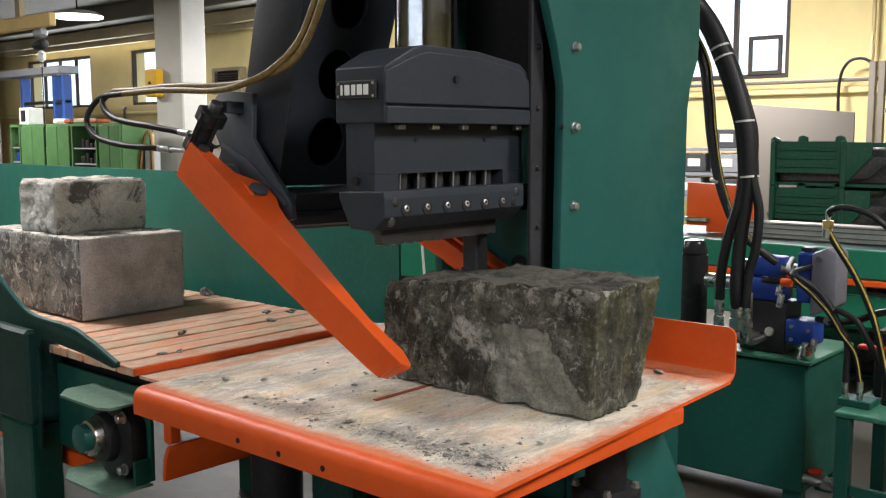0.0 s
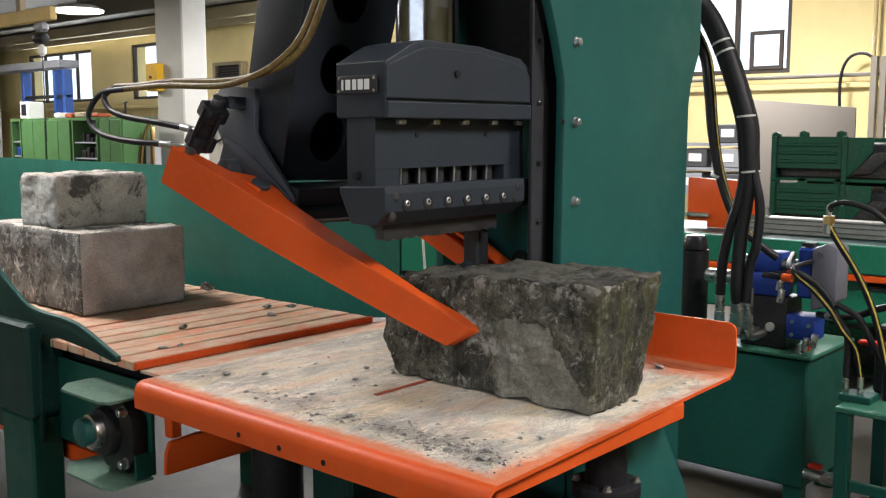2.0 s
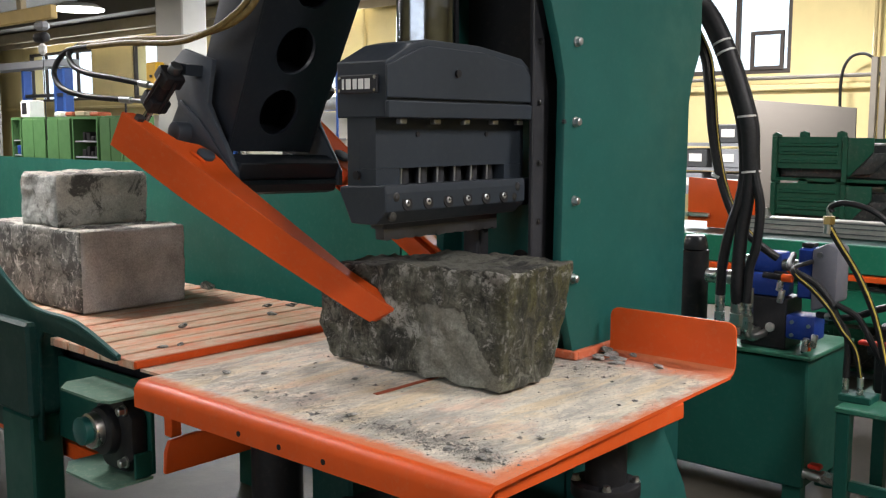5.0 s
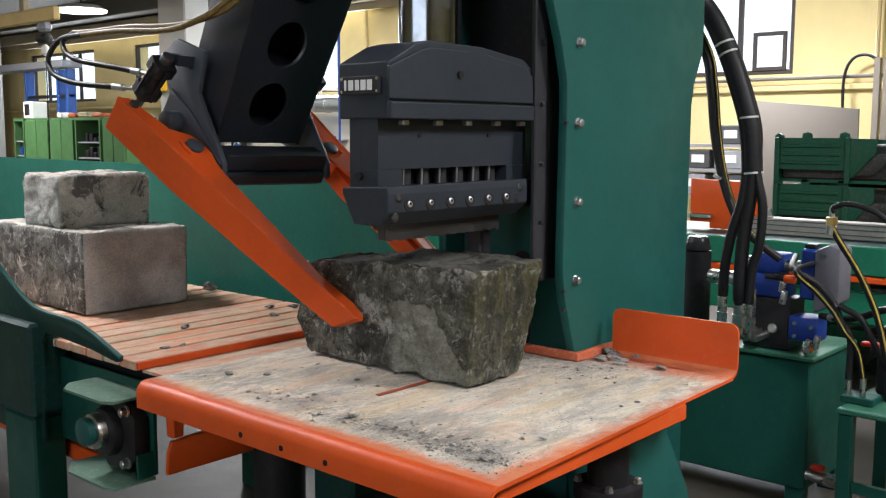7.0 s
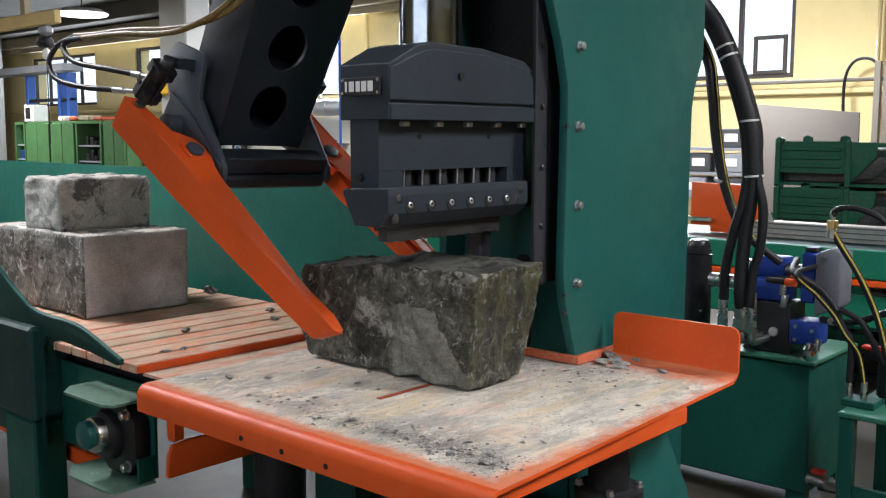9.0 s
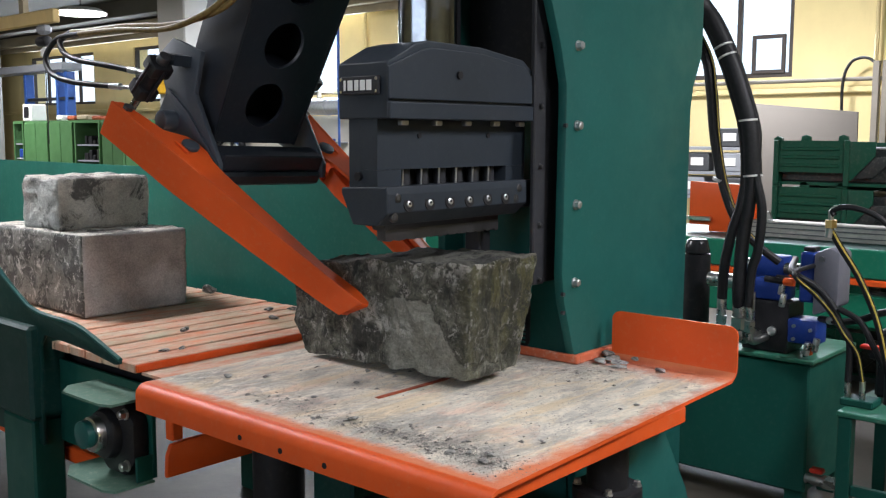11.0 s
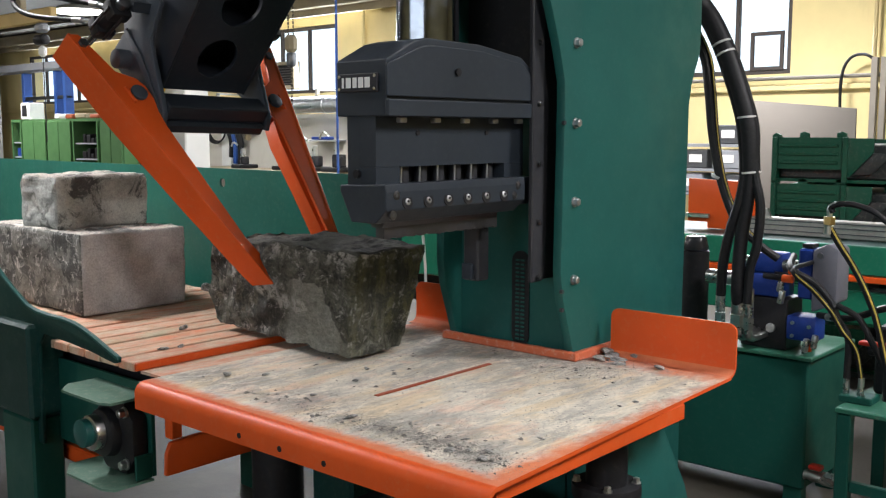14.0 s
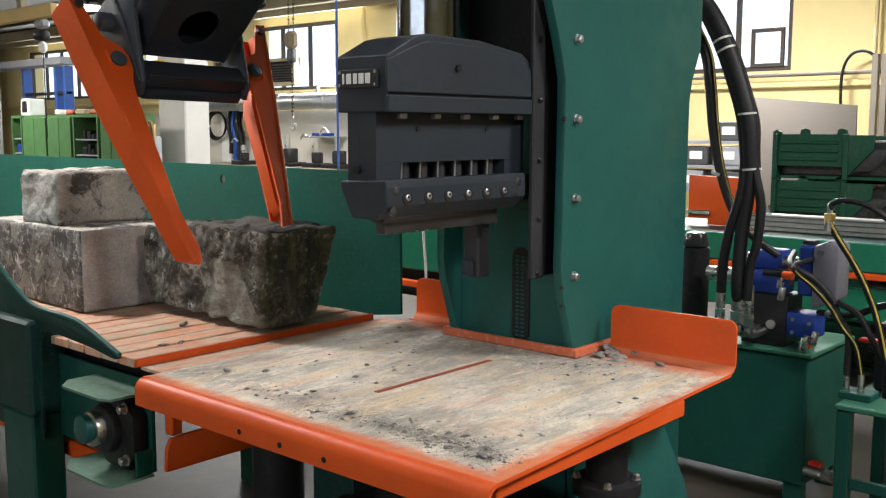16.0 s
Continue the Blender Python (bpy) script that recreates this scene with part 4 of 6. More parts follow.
def table():
    t = thing("splitting_table", (2.2, 1.93, 0), "orange steel work table covered with grey stone dust", "table")
    # top sheet, bent down over a round edge at the front
    prof = [(2.80, 0.85), (1.60, 0.85)]
    r = 0.035
    for k in range(7):
        a = math.pi / 2 + k * math.pi / 12
        prof.append((1.582 + r * math.cos(a), 0.815 + r * math.sin(a)))
    prof += [(1.547, 0.768), (1.557, 0.768)]
    for k in range(6, -1, -1):
        a = math.pi / 2 + k * math.pi / 12
        prof.append((1.582 + (r - 0.01) * math.cos(a), 0.815 + (r - 0.01) * math.sin(a)))
    prof += [(1.60, 0.84), (2.80, 0.84)]
    bm = bmesh.new()
    prism(bm, prof, "y", 1.243, 2.617)
    for v in bm.verts:
        if v.co.y < 1.3:
            v.co.y += 0.036 * (v.co.x - 1.564)
    for f in bm.faces:
        c = f.calc_center_median()
        f.normal_update()
        f.material_index = 0 if f.normal.z > 0.72 and c.z > 0.846 and c.x > 1.585 else 1
    part("top_sheet", bm, [TABLE_TOP, ORANGE_RUBBED], t, "dusty orange top sheet with a bent front edge")
    part("slot", made(box, (1.92, 1.945, 0.8505), (2.44, 1.963, 0.8525)), SLOT_ORANGE, t, "rubbed red-brown slot strip")
    for y in (2.10, 1.93, 1.76):
        part("screw_hole", made(rod, (1.5455, y, 0.792), (1.549, y, 0.792), 0.008, seg=12), BLACK, t)
    # upright guards at the back
    def guard(y0, y1):
        p = [(2.78, 0.8515)]
        for k in range(7):
            a = -math.pi / 2 + k * math.pi / 12
            p.append((2.80 + 0.03 * math.cos(a), 0.8815 + 0.03 * math.sin(a)))
        p += [(2.83, 1.01), (2.838, 1.01)]
        for k in range(6, -1, -1):
            a = -math.pi / 2 + k * math.pi / 12
            p.append((2.80 + 0.038 * math.cos(a), 0.8815 + 0.038 * math.sin(a)))
        b = bmesh.new()
        prism(b, p, "y", y0, y1)
        # round the upper corners of the upright
        es = [e for e in b.edges if abs(e.verts[0].co.z - 1.01) < 1e-4 and abs(e.verts[1].co.z - 1.01) < 1e-4 and abs(e.verts[0].co.y - e.verts[1].co.y) < 1e-4]
        bmesh.ops.bevel(b, geom=es, offset=0.03, segments=5, affect="EDGES", profile=0.5)
        bmesh.ops.recalc_face_normals(b, faces=b.faces)
        for f in b.faces:
            f.material_index = 1 if f.normal.z > 0.45 and f.calc_center_median().z < 0.9 else 0
        return b
    part("guard_plate", guard(1.29, 1.74), [ORANGE_RUBBED, TABLE_TOP], t, "upright orange guard plate")
    part("guard_plate", guard(2.44, 2.645), [ORANGE_RUBBED, TABLE_TOP], t, "upright orange guard plate")
    part("side_beam", made(box, (1.62, 1.275, 0.79), (2.478, 1.33, 0.838), 0.004), ORANGE_RUBBED, t)
    part("side_beam", made(box, (1.62, 2.54, 0.76), (2.60, 2.60, 0.838), 0.004), ORANGE_RUBBED, t)
    part("transfer_strip", made(prism, [(2.619, 0.8485), (2.741, 0.8475), (2.741, 0.838), (2.619, 0.839)], "x", 1.645, 2.74), SLAT, t, "sloped dusty orange transfer strip")
    part("cross_beam", made(prism, [(1.645, 0.60), (1.66, 0.635), (1.72, 0.64), (2.6, 0.64), (2.6, 0.53), (1.64, 0.53)], "y", 2.605, 2.625, 0.006), ORANGE, t)
    part("beam_post", made(box, (1.66, 2.60, 0.645), (1.70, 2.64, 0.76), 0.004), ORANGE, t)
    for x, y in ((1.98, 2.48), (2.35, 1.45)):
        part("support_leg", made(rod, (x, y, 0), (x, y, 0.838), 0.085 if x < 2 else 0.06, seg=28), BLACK, t)
    part("leg_box", made(box, (2.02, 2.17, 0), (2.2, 2.36, 0.838), 0.01), GREEN_DARK, t)
    part("base_block", made(box, (1.72, 1.7, 0.0), (2.4, 2.2, 0.46), 0.01), BLACK, t)
    part("leg_collar", made(rod, (2.35, 1.45, 0.56), (2.35, 1.45, 0.60), 0.10, seg=24, bevel=0.004), BLACK, t)
    for a in range(4):
        c = (2.35 + 0.085 * math.cos(a * 1.57 + 0.6), 1.45 + 0.085 * math.sin(a * 1.57 + 0.6))
        part("collar_bolt", made(bolt, (*c, 0.60), (0, 0, 1), 0.011, 0.012), STEEL, t)
    return t


# ---- the slat conveyor ----


def conveyor():
    t = thing("slat_conveyor", (2.2, 4.2, 0), "slat conveyor with dusty orange slats behind the table", "conveyor")
    part("bed", made(box, (1.72, 2.80, 0.70), (2.62, 6.6, 0.83), 0.01), BLACK, t)
    part("end_lip", made(box, (1.632, 2.742, 0.846), (2.685, 2.757, 0.871), 0.003), ORANGE_RUBBED, t)
    # drive end: bracket with a flange bearing
    bp = part("bearing_bracket", made(prism, [(2.715, 0.50), (3.32, 0.50), (3.32, 0.80), (2.715, 0.80)], "x", 1.66, 1.675, 0.003), GREEN, t)
    part("bracket_flange", made(prism, [(1.50, 2.75), (1.52, 2.71), (1.66, 2.71), (1.66, 3.04), (1.55, 3.04), (1.50, 2.98)], "z", 0.764, 0.772), GREEN_PALE, bp, "dusty bracket flange")
    part("bracket_flange", made(prism, [(1.50, 2.75), (1.52, 2.71), (1.66, 2.71), (1.66, 3.05), (1.55, 3.05), (1.50, 2.97)], "z", 0.488, 0.496), GREEN_PALE, bp, "dusty bracket flange")
    part("bracket_web", made(box, (1.60, 2.715, 0.498), (1.66, 2.725, 0.58), 0.003), GREEN, bp)
    sq = [(-0.085, -0.045), (-0.045, -0.085), (0.045, -0.085), (0.085, -0.045), (0.085, 0.045), (0.045, 0.085), (-0.045, 0.085), (-0.085, 0.045)]
    be = part("bearing", made(prism, [(2.845 + u * 1.35, 0.625 + v * 1.45) for u, v in sq], "x", 1.60, 1.659, 0.016), BLACK, t, "black cast flange bearing")
    part("bearing_hub", made(rod, (1.655, 2.875, 0.632), (1.570, 2.875, 0.632), 0.092, 0.078, 28, 0.006), BLACK, be)
    part("collar", made(rod, (1.60, 2.892, 0.635), (1.540, 2.892, 0.635), 0.058, seg=32, bevel=0.004), STEEL, be, "steel locking collar")
    part("shaft_end", made(rod, (1.56, 2.90, 0.637), (1.515, 2.90, 0.637), 0.046, seg=32, bevel=0.004), TEAL, be, "green painted shaft end")
    for y, z in ((2.768, 0.545), (2.768, 0.715)):
        part("bearing_bolt", made(bolt, (1.60, y, z), (-1, 0, 0), 0.015, 0.02), STEEL, be)
    # side guard with a curved end
    g = [(3.75, 1.20), (3.60, 1.10), (3.47, 1.03), (3.36, 0.985), (3.25, 0.972), (3.12, 0.970), (3.03, 0.962), (2.94, 0.94), (2.86, 0.915), (2.775, 0.89), (2.772, 0.878), (2.80, 0.872), (2.95, 0.890), (3.12, 0.90), (3.26, 0.905), (3.30, 0.86), (3.30, 0.5), (3.9, 0.5), (6.6, 0.5), (6.6, 1.22), (3.9, 1.22)]
    part("side_guard", made(prism, g, "x", 1.585, 1.60, 0.004), GREEN_DARK, t, "dark green side guard with a curved end")
    part("guard_rim", made(tube, [(1.592, y, z + 0.002) for y, z in ((6.6, 1.222), (3.9, 1.222), (3.75, 1.20), (3.60, 1.10), (3.47, 1.03), (3.36, 0.985), (3.25, 0.972), (3.12, 0.970), (3.03, 0.962), (2.94, 0.94), (2.86, 0.915), (2.775, 0.888))], 0.0085, 8, 5), TEAL, t, "rounded green rim")
    part("leg", made(box, (1.56, 3.33, 0), (1.68, 3.56, 0.585), 0.008), GREEN, t)
    part("leg_head", made(box, (1.55, 3.31, 0.588), (1.69, 3.62, 0.93), 0.012), GREEN_DARK, t)
    part("leg", made(box, (1.56, 5.6, 0), (1.68, 5.8, 0.585), 0.008), GREEN, t)
    part("leg", made(box, (2.62, 3.33, 0), (2.74, 3.56, 0.69), 0.008), GREEN, t)
    part("tie_bar", made(box, (2.2, 2.86, 0.47), (2.24, 6.0, 0.53), 0.006), ORANGE, t)
    part("tie_bar", made(box, (1.70, 3.10, 0.40), (1.74, 5.6, 0.46), 0.006), ORANGE, t)
    # tall back panel
    hole = (3.935, 1.36, 0.022)
    part("back_panel", made(prism, [(2.745, 0.845), (6.8, 0.30), (6.8, 1.44), (2.745, 1.424)], "x", 2.84, 2.852, 0.0, [hole]), GREEN_PANEL, t, "tall dark green side panel")
    # slats, last: separate pieces
    me = mesh_of("slat", made(box, (-0.522, -0.0475, -0.03), (0.522, 0.0475, 0.0), 0.003), SLAT, Vector((0, 0, 0)), 0)
    y = 2.812
    while y < 6.5:
        s = new("slat", me)
        s.parent = t
        s.location = Vector((2.158, y, 0.87 + random.uniform(-0.0015, 0.0015))) - ORIGIN[t.name]
        s.rotation_euler = (0, 0, random.uniform(-0.002, 0.002))
        y += 0.108
    return t


# ---- stones ----


def rock(lo, hi, seed, rough, chamfer, n=30, taper=(0, 0), lump=0.0, cuts=0, depth=0.03, facet=0.0):
    """A block with broken faces: a fine grid over a box, its edges worn off, its faces dented by noise."""
    bm = bmesh.new()
    size = Vector(hi) - Vector(lo)
    mid = (Vector(hi) + Vector(lo)) / 2
    cells = [max(6, round(n * s / max(size))) for s in size]
    verts = {}

    def vert(i, j, k):
        if (i, j, k) not in verts:
            verts[i, j, k] = bm.verts.new((lo[0] + size[0] * i / cells[0], lo[1] + size[1] * j / cells[1], lo[2] + size[2] * k / cells[2]))
        return verts[i, j, k]

    for ax in range(3):
        u, v = [a for a in range(3) if a != ax]
        for end in (0, cells[ax]):
            for a in range(cells[u]):
                for b in range(cells[v]):
                    q = []
                    for da, db in ((0, 0), (1, 0), (1, 1), (0, 1)):
                        c = [0, 0, 0]
                        c[ax], c[u], c[v] = end, a + da, b + db
                        q.append(vert(*c))
                    f = bm.faces.new(q)
                    f.material_index = ax
    off = Vector((seed * 3.7, seed * 1.3, seed * 2.1))
    rnd = random.Random(seed)
    planes = []
    for k in range(cuts):
        a, b = rnd.sample(range(3), 2)
        d = Vector((0, 0, 0))
        d[a], d[b] = rnd.choice((-1, 1)) * rnd.uniform(0.5, 1), rnd.choice((-1, 1)) * rnd.uniform(0.12, 1)
        c = 3 - a - b
        d[c] = rnd.uniform(-0.35, 0.35)
        if d[2] < 0:
            d[2] *= 0.15
        d.normalize()
        reach = sum(abs(d[i]) * size[i] / 2 for i in range(3))
        planes.append((d, reach - rnd.uniform(0.25, 1) * depth))
    for w in bm.verts:
        p = w.co.copy()
        for pn, pd in planes:
            over = (p - mid).dot(pn) - pd
            if over > 0:
                p -= pn * over
        d = [min(p[a] - lo[a], hi[a] - p[a]) for a in range(3)]
        s = sorted(d)
        nrm = (p - mid)
        nrm = Vector([nrm[a] / (size[a] / 2) for a in range(3)])
        sharp = Vector([math.copysign(abs(c) ** 7, c) for c in nrm])
        if sharp.length:
            sharp.normalize()
        edge = max(0.0, 1 - s[1] / chamfer)
        cut = edge ** 2 * chamfer * (0.35 + 0.5 * abs(noise.noise(p * 9 + off)))
        k = noise.fractal(p * 5 + off, 1.0, 2.0, 3) * lump + noise.fractal(p * 16 + off, 0.9, 2.1, 5) * rough
        k += (noise.voronoi(p * 11 + off)[0][0] - 0.45) * facet + (noise.voronoi(p * 24 + off)[0][0] - 0.45) * facet * 0.45
        ridge = (1 - abs(noise.noise(p * 7 + off * 2))) ** 3 * rough * 0.9
        p -= sharp * (cut + k + ridge * 0.6)
        h = (p.z - lo[2]) / size[2]
        p.x += taper[0] * h * (1 if p.x > mid.x else 0.3)
        p.y += taper[1] * h * (1 if p.y < mid.y else 0.0)
        if p.z < lo[2] + 0.012:
            p.z = max(p.z, lo[2] + 0.001)
        w.co = p
    return bm


def stones():
    bm = rock((2.134, 1.368, 0.852), (2.468, 2.158, 1.202), 3, 0.009, 0.012, 150, (0.012, -0.02), 0.003, 22, 0.018, 0.014)
    for v in bm.verts:
        h = (v.co.z - 0.852) / 0.35
        k = max(0.0, (v.co.x - 2.16) / 0.3)
        v.co.x -= (0.05 + 0.025 * max(0.0, min(1.0, (1.75 - v.co.y) / 0.3))) * max(0.0, 1 - h) * min(1.0, k) + 0.008 * noise.noise(v.co * 8)
        # worn away under and over its rear end
        lim = 2.150 - 0.085 * max(0.0, 1 - h / 0.42) - 0.045 * max(0.0, (h - 0.55) / 0.45) + 0.022 * noise.fractal(v.co * 13, 0.9, 2.0, 3)
        if v.co.y > lim:
            v.co.y = lim + (v.co.y - lim) * 0.12
        v.co.z -= 0.05 * max(0.0, h) * max(0.0, (v.co.y - 1.72) / 0.43)
        # a flake standing proud along the top, lower towards both ends
        if h > 0.9:
            v.co.z += 0.009 * noise.fractal(v.co * 6 + Vector((3, 1, 0)), 0.8, 2.1, 4) 
    b = solid("rough_stone_block", bm, [ROCK, ROCK, ROCK_TOP], "dark weathered rough stone block gripped on the table", "stone block", at=(2.33, 1.72, 0.85), smooth=60)
    solid("sawn_stone_block", rock((1.918, 3.60, 0.872), (2.40, 4.45, 1.205), 8, 0.005, 0.012, 70, lump=0.003, cuts=6, depth=0.01), [ROCK_SPLIT, ROCK_SAWN, ROCK_PALE], "large grey stone block with sawn face on the conveyor", "stone block", smooth=60)
    solid("pale_stone_block", rock((1.945, 3.83, 1.2), (2.385, 4.17, 1.425), 15, 0.006, 0.022, 60, lump=0.006, cuts=16, depth=0.025, facet=0.008), [ROCK_PALE_END, ROCK_PALE, ROCK_PALE], "small pale stone block lying on the large block", "stone block", smooth=60)
    return b


# ---- gripper boom ----
PIVOT = (2.277, 2.1523, 3.0059)
PIN_Z = -1.6206
HALF = 0.3106
AXIS = (1.3, 1.35)  # the swing axis is not quite level nor square to the table


def boom():
    """Drawn hanging straight down from its pivot; heights count from 1.708 above the jaw pins."""
    DROP = PIN_Z + 1.708
    def W(x, y, z):
        return Vector(PIVOT) + Vector((x, y, z + DROP))

    def at(points):
        return [(PIVOT[1] + y, PIVOT[2] + z + DROP) for y, z in points]

    t = thing("gripper_boom", PIVOT, "dark grey swinging boom with two orange gripper jaws", "gripper")
    x0, x1 = PIVOT[0] - 0.21, PIVOT[0] + 0.21
    # box boom: front and rear webs with round openings, two side plates
    zp = PIVOT[2] + DROP
    for y0, y1, hr in ((0.03, 0.045, 0.084), (0.235, 0.25, 0.075)):
        bm = made(prism, [(x0 + 0.017, zp - 1.695), (x0 + 0.374, zp - 1.695), (x0 + 0.43, zp - 1.10), (x0 + 0.47, zp - 0.12), (x0 + 0.017, zp - 0.12)], "y", PIVOT[1] + y0, PIVOT[1] + y1, 0.0, [(PIVOT[0] - 0.012, zp - 1.323, hr), (PIVOT[0] - 0.018, zp - 1.548, hr), (PIVOT[0], zp - 1.09, hr)][:3 if y0 < 0.1 else 1])
        part("web_plate", bm, BOOM_GREY, t, "web plate with round openings")
    for xa, lean in ((x0 + 0.005, 0.0), (x0 + 0.374, 0.072)):
        bm = made(prism, at([(0.028, -1.70), (0.252, -1.69), (0.252, -0.06), (0.028, -0.06)]), "x", xa, xa + 0.012, 0.003)
        for v in bm.verts:
            v.co.x += lean * (v.co.z - zp + 1.70)
        part("side_plate", bm, BOOM_GREY, t)
    for z in (-1.68, -1.43, -1.18):
        part("diaphragm", made(box, W(-0.19, 0.046, z), W(0.155, 0.234, z + 0.01)), BOOM_GREY, t)
    part("hub", made(rod, Vector(PIVOT) + Vector((-0.26, 0, 0)), Vector(PIVOT) + Vector((0.26, 0, 0)), 0.09, bevel=0.006), GREY, t)
    # cross beam with bar in front
    part("cross_beam", made(box, W(-0.2265, -0.085, -1.752), W(0.2265, 0.0, -1.692), 0.004), BOOM_GREY, t)
    part("front_bar", made(box, W(-0.2265, -0.105, -1.80), W(0.2265, -0.03, -1.7525), 0.01), BOOM_GREY, t)
    part("front_bar_lip", made(rod, W(-0.22, -0.06, -1.80), W(0.22, -0.06, -1.80), 0.018), BLACK, t)
    # yokes at both ends of the beam
    yk = [(0.39, -1.528), (0.33, -1.438), (0.16, -1.418), (0.135, -1.563), (0.05, -1.623), (-0.045, -1.686), (-0.09, -1.72), (-0.11, -1.768), (-0.08, -1.783), (0.06, -1.753), (0.16, -1.763), (0.26, -1.766), (0.31, -1.738), (0.288, -1.628)]
    for s in (-1, 1):
        xa = PIVOT[0] + s * 0.237
        y = part("yoke", made(prism, at(yk), "x", xa - 0.010, xa + 0.010, 0.003), YOKE_GREY, t)
        part("stiffener", made(prism, at([(0.275, -1.605), (0.285, -1.625), (0.15, -1.66), (-0.07, -1.735), (-0.085, -1.722), (0.14, -1.63)]), "x", xa + s * 0.0105, xa + s * 0.018, 0.002), YOKE_GREY, y)
        part("yoke_boss", made(rod, W(s * 0.15, 0.21, -1.70), W(s * 0.30, 0.21, -1.70), 0.036, bevel=0.006), YOKE_GREY, y)
    # closing cylinders with their fittings
    for s in (-1, 1):
        a, b = W(s * 0.345, 0.212, -1.474), W(s * 0.345, 0.299, -1.660)
        d = (b - a).normalized()
        c = part("closing_cylinder", made(rod, a + d * 0.02, b - d * 0.03, 0.028), BLACK, t, "black hydraulic closing cylinder")
        for p in (a + d * 0.045, b - d * 0.045):
            m = Matrix.Translation(p) @ d.to_track_quat("Z", "Y").to_matrix().to_4x4()
            part("gland", made(box, (-0.038, -0.036, -0.026), (0.038, 0.036, 0.026), 0.008, 2, m), BLACK, c)
        for k in range(4):
            side = d.orthogonal().normalized()
            o = Matrix.Rotation(k * math.pi / 2 + 0.78, 3, d) @ side * 0.040
            part("tie_rod", made(rod, a + d * 0.03 + o, b - d * 0.03 + o, 0.006, seg=8), BLACK, c)
        part("clevis", made(rod, a - d * 0.012, a + d * 0.02, 0.022, bevel=0.004), DULL_STEEL, c)
        part("piston", made(rod, b - d * 0.03, b + d * 0.06, 0.014), CHROME, c)
    part("cylinder_mount", made(prism, at([(0.20, -1.455), (0.245, -1.465), (0.235, -1.50), (0.19, -1.49)]), "x", PIVOT[0] - 0.315, PIVOT[0] - 0.2475), GREY, t)
    # hoses from the boom to the near cylinder
    h1 = [W(-0.34, 0.345, -1.552), W(-0.34, 0.44, -1.580), W(-0.36, 0.551, -1.611), W(-0.37, 0.70, -1.655), W(-0.37, 0.80, -1.668), W(-0.36, 0.862, -1.645), W(-0.34, 0.835, -1.595), W(-0.33, 0.742, -1.554), W(-0.33, 0.524, -1.452), W(-0.33, 0.30, -1.362), W(-0.33, 0.16, -1.292), W(-0.30, 0.05, -1.20), W(-0.27, 0.02, -1.10), W(-0.25, 0.02, -0.9)]
    h2 = [W(-0.34, 0.420, -1.640), W(-0.35, 0.52, -1.678), W(-0.38, 0.68, -1.735), W(-0.39, 0.82, -1.762), W(-0.38, 0.905, -1.730), W(-0.36, 0.885, -1.645), W(-0.35, 0.76, -1.575), W(-0.35, 0.53, -1.470), W(-0.35, 0.30, -1.380), W(-0.35, 0.17, -1.31), W(-0.32, 0.075, -1.215), W(-0.27, 0.05, -1.10), W(-0.25, 0.05, -0.9)]
    h1, h2 = ([p + Vector((0, -0.02, -0.022)) for p in h] for h in (h1, h2))
    knot = W(-0.34, 0.40, -1.60)
    lead = part("hose", made(tube, [h1[0].lerp(h1[1], 0.55)] + h1[1:7], 0.0105), RUBBER, t, "black hydraulic hose", at=knot)
    part("hose", made(tube, [h2[0].lerp(h2[1], 0.55)] + h2[1:7], 0.0105), RUBBER, lead, "black hydraulic hose")
    for h in (h1, h2):
        # upper run of the same hose, its sheen put into the colour
        part("hose", made(tube, h[6:], 0.0105), HOSE_SHEEN, lead, "hydraulic hose with its golden sheen put into the colour")
        part("fitting", made(rod, h[0] + (h[0] - h[1]) * 0.5, h[0].lerp(h[1], 0.6), 0.008, seg=12), BOLT_STEEL, lead, "bright steel hose fitting")
        part("fitting", made(rod, h[0].lerp(h[1], 0.2), h[0].lerp(h[1], 0.75), 0.0125, seg=12), BOLT_STEEL, lead, "bright steel hose fitting")
    jaws = []
    for s in (-1, 1):
        jaws.append(jaw(t, s, W(s * HALF, 0, PIN_Z)))
    return t, jaws, lead


